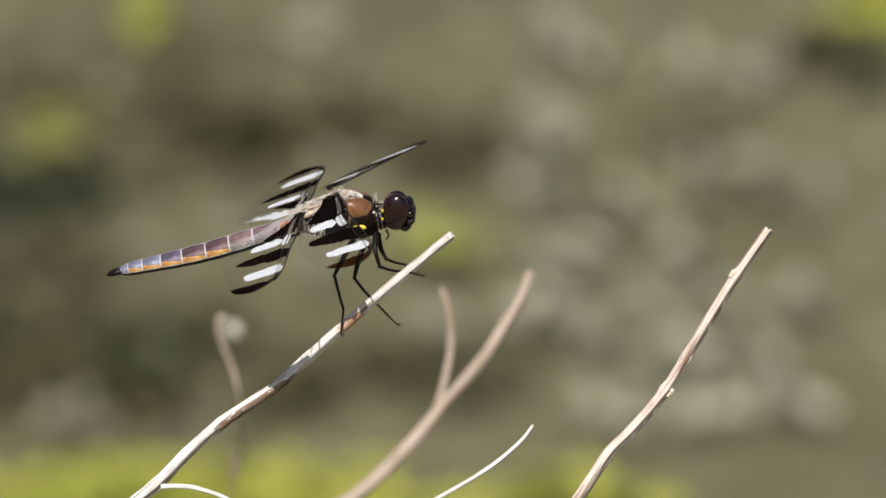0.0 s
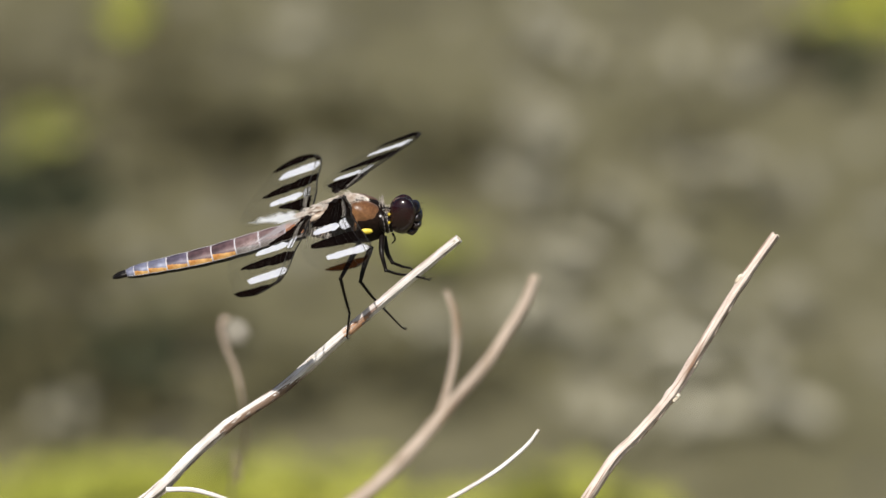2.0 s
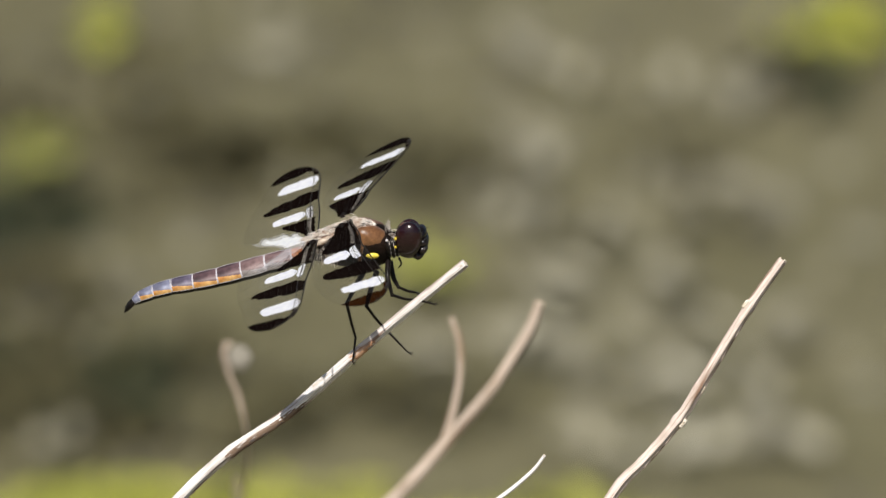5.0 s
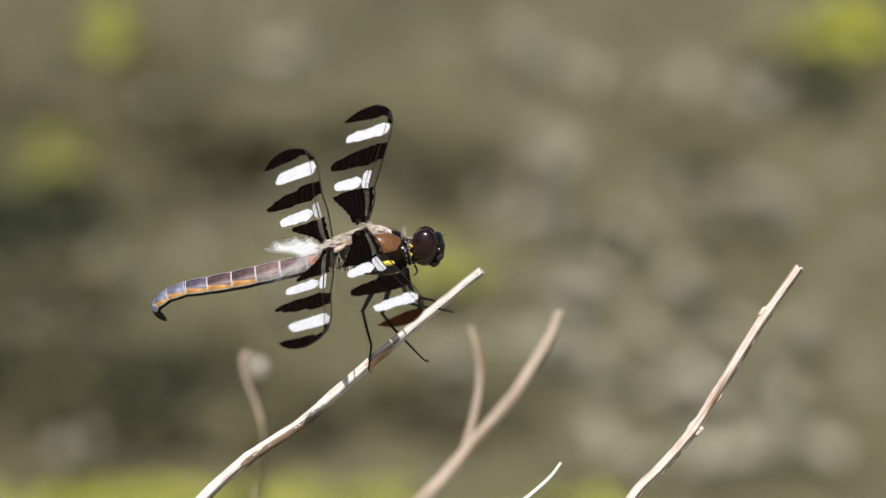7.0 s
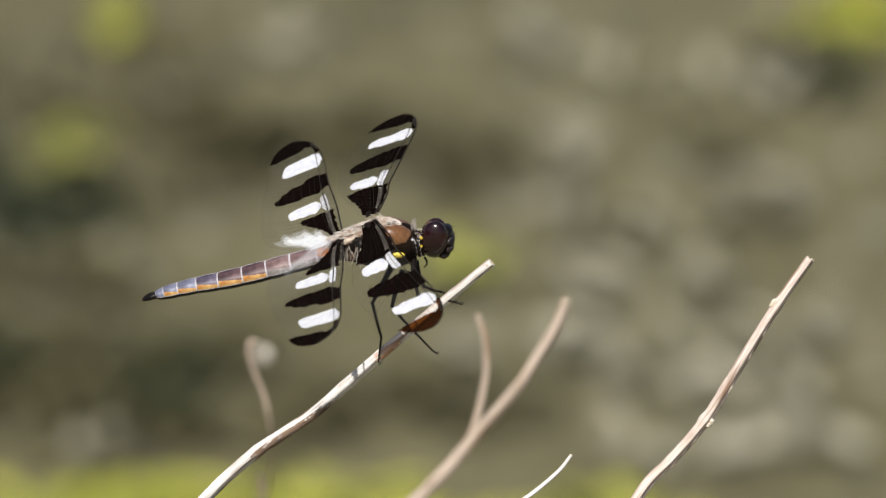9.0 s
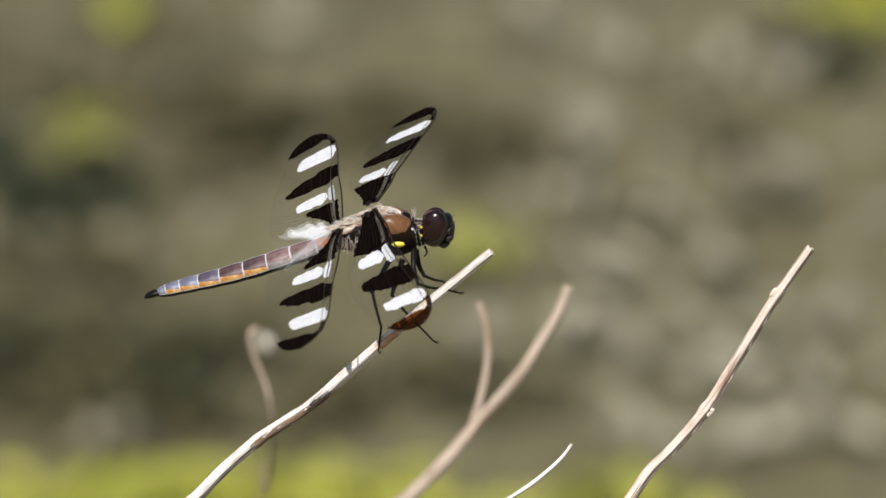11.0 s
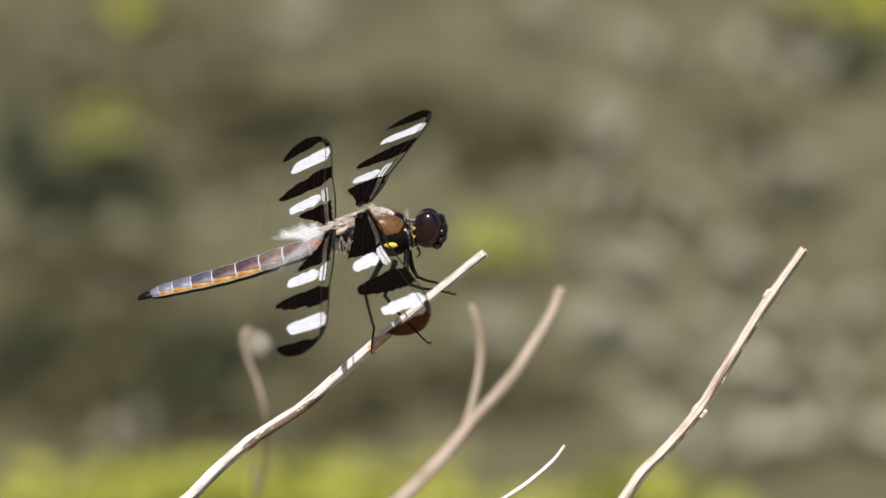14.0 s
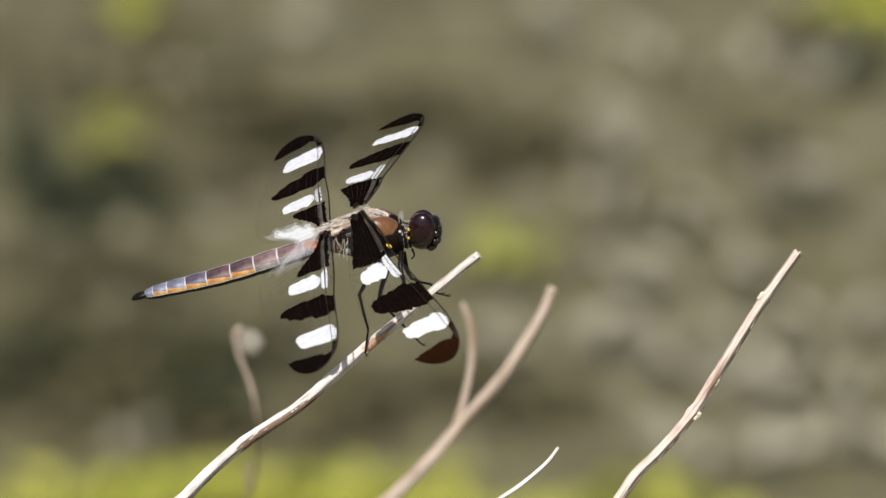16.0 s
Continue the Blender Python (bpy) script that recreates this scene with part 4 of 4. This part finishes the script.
def wing_meshes(shape, spots, seed):
    nu, nv = 280, 100
    us = [math.sin(math.pi / 2 * (k / nu) ** 0.9) * 0.5 + 0.5 * k / nu for k in range(nu + 1)]
    if shape is HIND:
        us = [-0.045 + 1.045 * u for u in us]
    grid = [[wing_point(shape, u, k / nv) for k in range(nv + 1)] for u in us]
    cells = {}
    for i in range(nu):
        for k in range(nv):
            cells.setdefault(spot_of(spots, (us[i] + us[i + 1]) / 2, (k + 0.5) / nv, seed), []).append((i, k))
    out = {}
    for key, some in cells.items():
        index, verts, faces = {}, [], []
        for i, k in some:
            face = []
            for q in ((i, k), (i + 1, k), (i + 1, k + 1), (i, k + 1)):
                if q not in index:
                    index[q] = len(verts)
                    verts.append(grid[q[0]][q[1]] * MM)
                face.append(index[q])
            faces.append(face)
        me = bpy.data.meshes.new("wing_skin")
        me.from_pydata(verts, [], faces)
        me.validate()
        for p in me.polygons:
            p.use_smooth = True
        out[key] = me
    return out


def chalky(spots, u, v):
    i = spot_of(spots, u, v, 1.0)
    return i >= 0 and spots[i][0] in ("white_spot", "pale_patch", "white_strip")


def vein_meshes(shape, seed, spots):
    rnd = random.Random(seed)
    edge = bmesh.new()
    n = 60
    us = [k / n for k in range(n + 1)]
    tube(edge, [wing_point(shape, u, 0.0) for u in us], [0.15 - 0.07 * u for u in us], 6)
    tube(edge, [wing_point(shape, u, 0.12) for u in us[:52]], [0.10 - 0.05 * u for u in us[:52]], 5)
    a, b = wing_point(shape, 0.86, 0.02), wing_point(shape, 0.93, 0.05)
    tube(edge, [a, a.lerp(b, 0.5), b], [0.2, 0.34, 0.15], 6)
    fine = bmesh.new()
    lines = [0.0, 0.12, 0.2, 0.3, 0.41, 0.52, 0.63, 0.74, 0.86, 1.0]
    for v in lines[2:]:
        r = 0.019 if v < 0.5 else 0.010 if v < 1 else 0.013
        start = 0.02 + 0.1 * (v if v < 1 else 0)
        row = [start + (1 - start) * k / 80 for k in range(81)]
        run = []
        for u in row + [None]:
            if u is not None and not chalky(spots, u, min(v, 0.99)):
                run.append(wing_point(shape, u, v + (0.02 * math.sin(u * 9 + v * 20) if v < 1 else 0)))
                continue
            if len(run) > 1:
                tube(fine, run, [r] * len(run), 3, caps=False)
            run = []
    for k in range(26):
        u = 0.06 + 0.034 * k
        row = [(u + 0.09 * t * t, 0.35 + 0.65 * t) for t in (0.0, 0.25, 0.5, 0.75, 1.0)]
        if row[-1][0] < 0.97 and not any(chalky(spots, *q) for q in row[:-1]):
            tube(fine, [wing_point(shape, *q) for q in row], [0.017, 0.017, 0.016, 0.014, 0.012], 3, caps=False)
    for v0, v1 in zip(lines, lines[1:]):
        u = 0.05
        while u < 0.985:
            lean = rnd.uniform(-0.006, 0.006)
            if v0 < 0.1 or not chalky(spots, u, (v0 + v1) / 2):
                tube(fine, [wing_point(shape, u, v0), wing_point(shape, min(1, u + lean), v1)], [0.03 if v0 == 0 else 0.006 if v0 < 0.5 else 0.004] * 2, 3, caps=False)
            u += (0.022 if v0 < 0.15 else 0.03) * rnd.uniform(0.7, 1.3)
    # dark rungs over the white strip, pale rungs over the dark base
    strip = [q for q in spots if q[0] == "white_strip"][0]
    u = strip[1]
    while u < strip[2]:
        tube(fine, [wing_point(shape, u, strip[3]) + Vector((0, 0, k)) for k in (0.03,)] + [wing_point(shape, u + 0.003, strip[4]) + Vector((0, 0, 0.03))], [0.035, 0.03], 4)
        u += 0.0135
    split = (strip[3] * 0.55 + strip[4] * 0.45)
    tube(fine, [wing_point(shape, strip[1] + (strip[2] - strip[1]) * k / 9, split) + Vector((0, 0, 0.03)) for k in range(10)], [0.06] * 10, 4)
    rungs = bmesh.new()
    for k in range(15):
        u = 0.055 + 0.0145 * k
        for lift in (-0.06, 0.06):
            tube(rungs, [wing_point(shape, u, strip[3] + 0.015) + Vector((0, 0, lift)), wing_point(shape, u + 0.004, split + 0.03) + Vector((0, 0, lift))], [0.05, 0.035], 4)
    return finish(mm(edge)), finish(mm(fine)), finish(mm(rungs))


FILMS = {"dark_spot": DARK_FILM, "dark_base": DARK_FILM, "dark_tip": DARK_FILM, "frost_haze": HAZE_FILM, "frost_fringe": FRINGE_FILM, "white_spot": WHITE_FILM, "pale_patch": PALE_FILM, "white_strip": WHITE_FILM}
WORDS = {"dark_spot": "black-brown wing band", "dark_base": "black-brown ragged wing base", "dark_tip": "black-brown wing tip", "frost_haze": "whitish frost on the wing", "frost_fringe": "thin streaky frost on the wing", "white_spot": "chalk-white wing spot", "pale_patch": "frosted white wing base", "white_strip": "white laddered strip along the front edge"}


def build_wing(name, skins, veins, spots, label, thin_base=False, clear_tip=False):
    wing = part(name, skins[-1], MEMBRANE, dragonfly, label)
    for i, s in enumerate(spots):
        if i in skins:
            skin = skins[i]
            # one wing's tip made clearer and browner to stand in for its lighting
            if clear_tip and s[2] > 1:
                skin = skin.copy()
                skin.materials.clear()
                part(s[0], skin, TIP_FILM, wing, "translucent dark brown wing tip")
                continue
            if thin_base and s[0] in ("pale_patch", "frost_haze", "frost_fringe"):
                skin = skin.copy()
                skin.materials.clear()
                part(s[0], skin, THIN_FILMS[s[0]], wing, "thinly frosted wing base")
                continue
            part(s[0], skin, FILMS[s[0]], wing, WORDS[s[0]])
    bm = bmesh.new()
    blob(bm, (0.3, 0.4, 0.0), (0.9, 0.5, 0.28), None, 14, 10, 0.5, 2)
    part("wing_root", mm(bm), CHEST, wing)
    part("leading_edge", veins[0], VEIN, wing, "thick dark front edge")
    tagged(part("vein_ladder", veins[2], RUNG, wing, "pale ladder of veins in the dark base"), kind="stuff")
    tagged(part("vein_net", veins[1], VEIN, wing), kind="stuff")
    return wing


fore_skins, fore_veins = wing_meshes(FORE, FORE_SPOTS, 1.0), vein_meshes(FORE, 3, FORE_SPOTS)
hind_skins, hind_veins = wing_meshes(HIND, HIND_SPOTS, 2.0), vein_meshes(HIND, 4, HIND_SPOTS)
left_forewing = build_wing("forewing", fore_skins, fore_veins, FORE_SPOTS, "clear forewing with three dark bands and white spots")
right_forewing = build_wing("forewing", fore_skins, fore_veins, FORE_SPOTS, "clear forewing with three dark bands and white spots", clear_tip=True)
left_hindwing = build_wing("hindwing", hind_skins, hind_veins, HIND_SPOTS, "broad clear hindwing with dark bands and white spots")
right_hindwing = build_wing("hindwing", hind_skins, hind_veins, HIND_SPOTS, "broad clear hindwing with dark bands and white spots", True)


# ---- what moves ----
def wing_pose(hinge, span, chord):
    """A wing's pose in the dragonfly's space: its hinge, the way to its tip and the way to its trailing edge."""
    s = Vector(span).normalized()
    c = Vector(chord)
    c = (c - s * c.dot(s)).normalized()
    m = Matrix((s, c, s.cross(c))).transposed().to_4x4()
    return Matrix.Translation(Vector(hinge) * MM) @ m


def tail_poses(bends):
    """Poses of the nine rings and the claspers in the abdomen's space, for a bend in degrees at each joint."""
    at, angle, out = Vector((0, 0, 0)), 0.0, []
    for i in range(10):
        a, b = Vector(JOINT[min(i, 8)]), Vector(JOINT[min(i, 8) + 1])
        d = b - a
        angle += bends[i]
        # rings run towards -x; positive bends droop
        rest = math.degrees(math.atan2(-d.z, -d.x))
        out.append(Matrix.Translation(at * MM) @ pose(0, 0, 0, 0, -(rest + angle), 0))
        k = radians(rest + angle)
        at = at + Vector((-math.cos(k), 0, -math.sin(k))) * d.length
    return out


def motions():
    walk(dragonfly, [(0.0, BODY), (16.0, BODY)])
    for wing, hinge, rows in (
        (left_forewing, (-2.02, 2.65, 3.61), (
            (0.0, (0.436, 0.880, -0.187), (-0.825, 0.308, -0.474)), (1.5, (0.388, 0.907, -0.161), (-0.862, 0.295, -0.412)),
            (2.5, (0.392, 0.910, -0.137), (-0.860, 0.309, -0.406)), (4.2, (0.396, 0.909, -0.132), (-0.810, 0.278, -0.516)),
            (6.3, (0.181, 0.982, 0.051), (-0.970, 0.187, -0.156)), (7.0, (0.173, 0.983, 0.053), (-0.970, 0.179, -0.162)),
            (9.0, (0.237, 0.972, -0.010), (-0.936, 0.225, -0.272)), (11.5, (0.328, 0.945, -0.006), (-0.865, 0.298, -0.405)),
            (12.5, (0.326, 0.945, -0.015), (-0.868, 0.292, -0.402)), (14.0, (0.330, 0.944, -0.018), (-0.878, 0.300, -0.373)),
            (15.0, (0.329, 0.944, -0.024), (-0.880, 0.297, -0.370)), (15.5, (0.326, 0.945, -0.021), (-0.886, 0.298, -0.355)),
            (16.0, (0.321, 0.946, -0.032), (-0.904, 0.296, -0.308)))),
        (left_hindwing, (-6.71, 1.90, 0.25), (
            (0.0, (0.134, 0.962, -0.239), (-0.933, 0.041, -0.358)), (1.5, (0.090, 0.977, -0.193), (-0.942, 0.020, -0.335)),
            (2.5, (0.089, 0.982, -0.166), (-0.937, 0.026, -0.349)), (4.2, (0.085, 0.982, -0.166), (-0.931, 0.019, -0.365)),
            (6.3, (-0.020, 0.999, -0.037), (-0.965, -0.029, -0.260)), (7.0, (-0.044, 0.999, -0.017), (-0.954, -0.047, -0.297)),
            (9.0, (-0.065, 0.998, -0.016), (-0.941, -0.067, -0.332)), (11.5, (0.020, 0.999, -0.028), (-0.904, 0.006, -0.428)),
            (12.5, (0.019, 0.999, -0.038), (-0.908, 0.001, -0.420)), (14.0, (0.016, 0.999, -0.038), (-0.909, -0.001, -0.417)),
            (15.0, (0.008, 0.999, -0.036), (-0.909, -0.007, -0.418)), (15.5, (0.005, 1.000, -0.028), (-0.911, -0.007, -0.412)),
            (16.0, (0.002, 1.000, -0.029), (-0.919, -0.009, -0.393)))),
        (right_forewing, (-2.26, -1.94, 4.21), (
            (0.0, (0.222, -0.948, 0.227), (-0.897, -0.290, -0.333)), (1.5, (0.197, -0.953, 0.232), (-0.919, -0.262, -0.296)),
            (2.5, (0.182, -0.957, 0.224), (-0.908, -0.251, -0.336)), (4.2, (0.178, -0.957, 0.228), (-0.915, -0.247, -0.320)),
            (6.3, (0.331, -0.936, 0.120), (-0.842, -0.350, -0.411)), (7.0, (0.308, -0.941, 0.138), (-0.858, -0.338, -0.388)),
            (9.0, (0.345, -0.936, 0.092), (-0.812, -0.340, -0.475)), (11.5, (0.291, -0.956, 0.064), (-0.813, -0.268, -0.516)),
            (12.5, (0.292, -0.956, 0.065), (-0.819, -0.271, -0.506)), (13.3, (0.292, -0.956, 0.065), (-0.819, -0.271, -0.506)),
            (13.4, (0.327, -0.945, 0.042), (-0.813, -0.296, -0.501)), (14.0, (0.327, -0.945, 0.042), (-0.813, -0.296, -0.501)),
            (15.0, (0.389, -0.921, -0.033), (-0.826, -0.333, -0.455)), (15.5, (0.440, -0.894, -0.082), (-0.786, -0.340, -0.516)),
            (16.0, (0.464, -0.881, -0.090), (-0.736, -0.327, -0.592)))),
        (right_hindwing, (-6.77, -2.58, 1.53), (
            (0.0, (-0.051, -0.981, 0.186), (-0.928, -0.022, -0.372)), (1.5, (-0.061, -0.979, 0.195), (-0.934, -0.013, -0.357)),
            (2.5, (-0.071, -0.981, 0.178), (-0.922, -0.003, -0.387)), (4.2, (-0.080, -0.981, 0.178), (-0.926, 0.007, -0.378)),
            (6.3, (0.063, -0.994, 0.091), (-0.931, -0.092, -0.352)), (7.0, (0.039, -0.994, 0.107), (-0.938, -0.073, -0.340)),
            (9.0, (0.037, -0.995, 0.088), (-0.933, -0.066, -0.353)), (11.5, (-0.033, -0.999, 0.030), (-0.887, 0.015, -0.461)),
            (12.5, (-0.035, -0.999, 0.034), (-0.880, 0.015, -0.475)), (14.0, (0.010, -1.000, 0.012), (-0.904, -0.014, -0.427)),
            (15.0, (0.052, -0.998, -0.027), (-0.910, -0.036, -0.413)), (15.5, (0.079, -0.996, -0.047), (-0.901, -0.051, -0.430)),
            (16.0, (0.093, -0.994, -0.056), (-0.899, -0.059, -0.433)))),
    ):
        walk(wing, [(t, wing_pose(hinge, s, c)) for t, s, c in rows])
    # abdomen: how far it is lowered, and how the last rings curl under
    base = Matrix.Translation(Vector(JOINT[0]) * MM)
    walk(abdomen, [(t, base @ pose(0, 0, 0, 0, -d, 0)) for t, d in
                   ((0.0, 0.0), (1.5, 0.0), (4.2, 0.0), (6.3, -3.6), (7.0, -3.6), (8.0, -3.3), (9.0, -1.6), (11.5, 2.4), (12.5, 2.7), (14.0, 2.4), (16.0, 2.2))])
    curls = [(t, tail_poses((0, 0, 0, 0, 0, 0, *c))) for t, c in
             ((0.0, (0, 0, 0, 0)), (4.2, (0, 0, 0, 0)), (5.4, (10, 13, 18, 25)), (6.3, (15, 23, 36, 56)), (6.6, (14, 20, 36, 57)), (7.0, (13, 18, 34, 56)), (7.3, (12, 14, 20, 45)),
              (7.6, (9, 8, 10, 14)), (7.9, (8, 4, 6, 8)), (8.2, (4, 2, 2, 4)), (9.0, (3, 1, 0, 0)), (11.5, (0, 0, 0, 0)), (16.0, (0, 0, 0, 0)))]
    for i, ring in enumerate(SEGMENTS):
        walk(ring, [(t, poses[i]) for t, poses in curls])
    for tail in CLASPERS:
        walk(tail, [(t, poses[9]) for t, poses in curls])
    # the stems behind lean a little with the air: seconds, millimetres to the right and up
    for ob in SWAYING:
        x, y, z = ob.location
        walk(ob, [(t, pose(x + a * MM, y, z + b * MM)) for t, a, b in ((0.0, 0.00, -0.00), (0.5, -0.15, 0.08), (1.0, -0.08, -0.02), (1.5, 0.09, -0.03), (2.0, 0.43, 0.06), (2.5, 0.77, 0.16), (3.0, 0.92, 0.03), (3.5, 0.90, -0.28), (4.0, 0.91, -0.32), (6.5, 1.38, -0.52), (7.0, 1.82, -0.82), (7.5, 1.90, -0.92), (8.0, 1.85, -0.82), (8.5, 1.52, -0.44), (9.0, 1.30, -0.17), (11.5, 1.45, -0.11), (12.0, 1.58, -0.06), (12.5, 1.57, -0.14), (13.0, 1.46, -0.34), (13.5, 1.22, -0.42), (14.0, 0.91, -0.40), (14.5, 0.78, -0.43), (15.0, 0.70, -0.31), (15.5, 0.47, 0.03), (16.0, 0.20, 0.19))])
    for ob, nearer in DRIFTING:
        x, y, z = ob.location
        walk(ob, [(t, pose(x + dx, y - nearer * dx / 0.0235, z)) for t, dx in ((0.0, 0.0), (4.0, 0.007), (8.0, 0.015), (12.0, 0.021), (16.0, 0.026))])


motions()
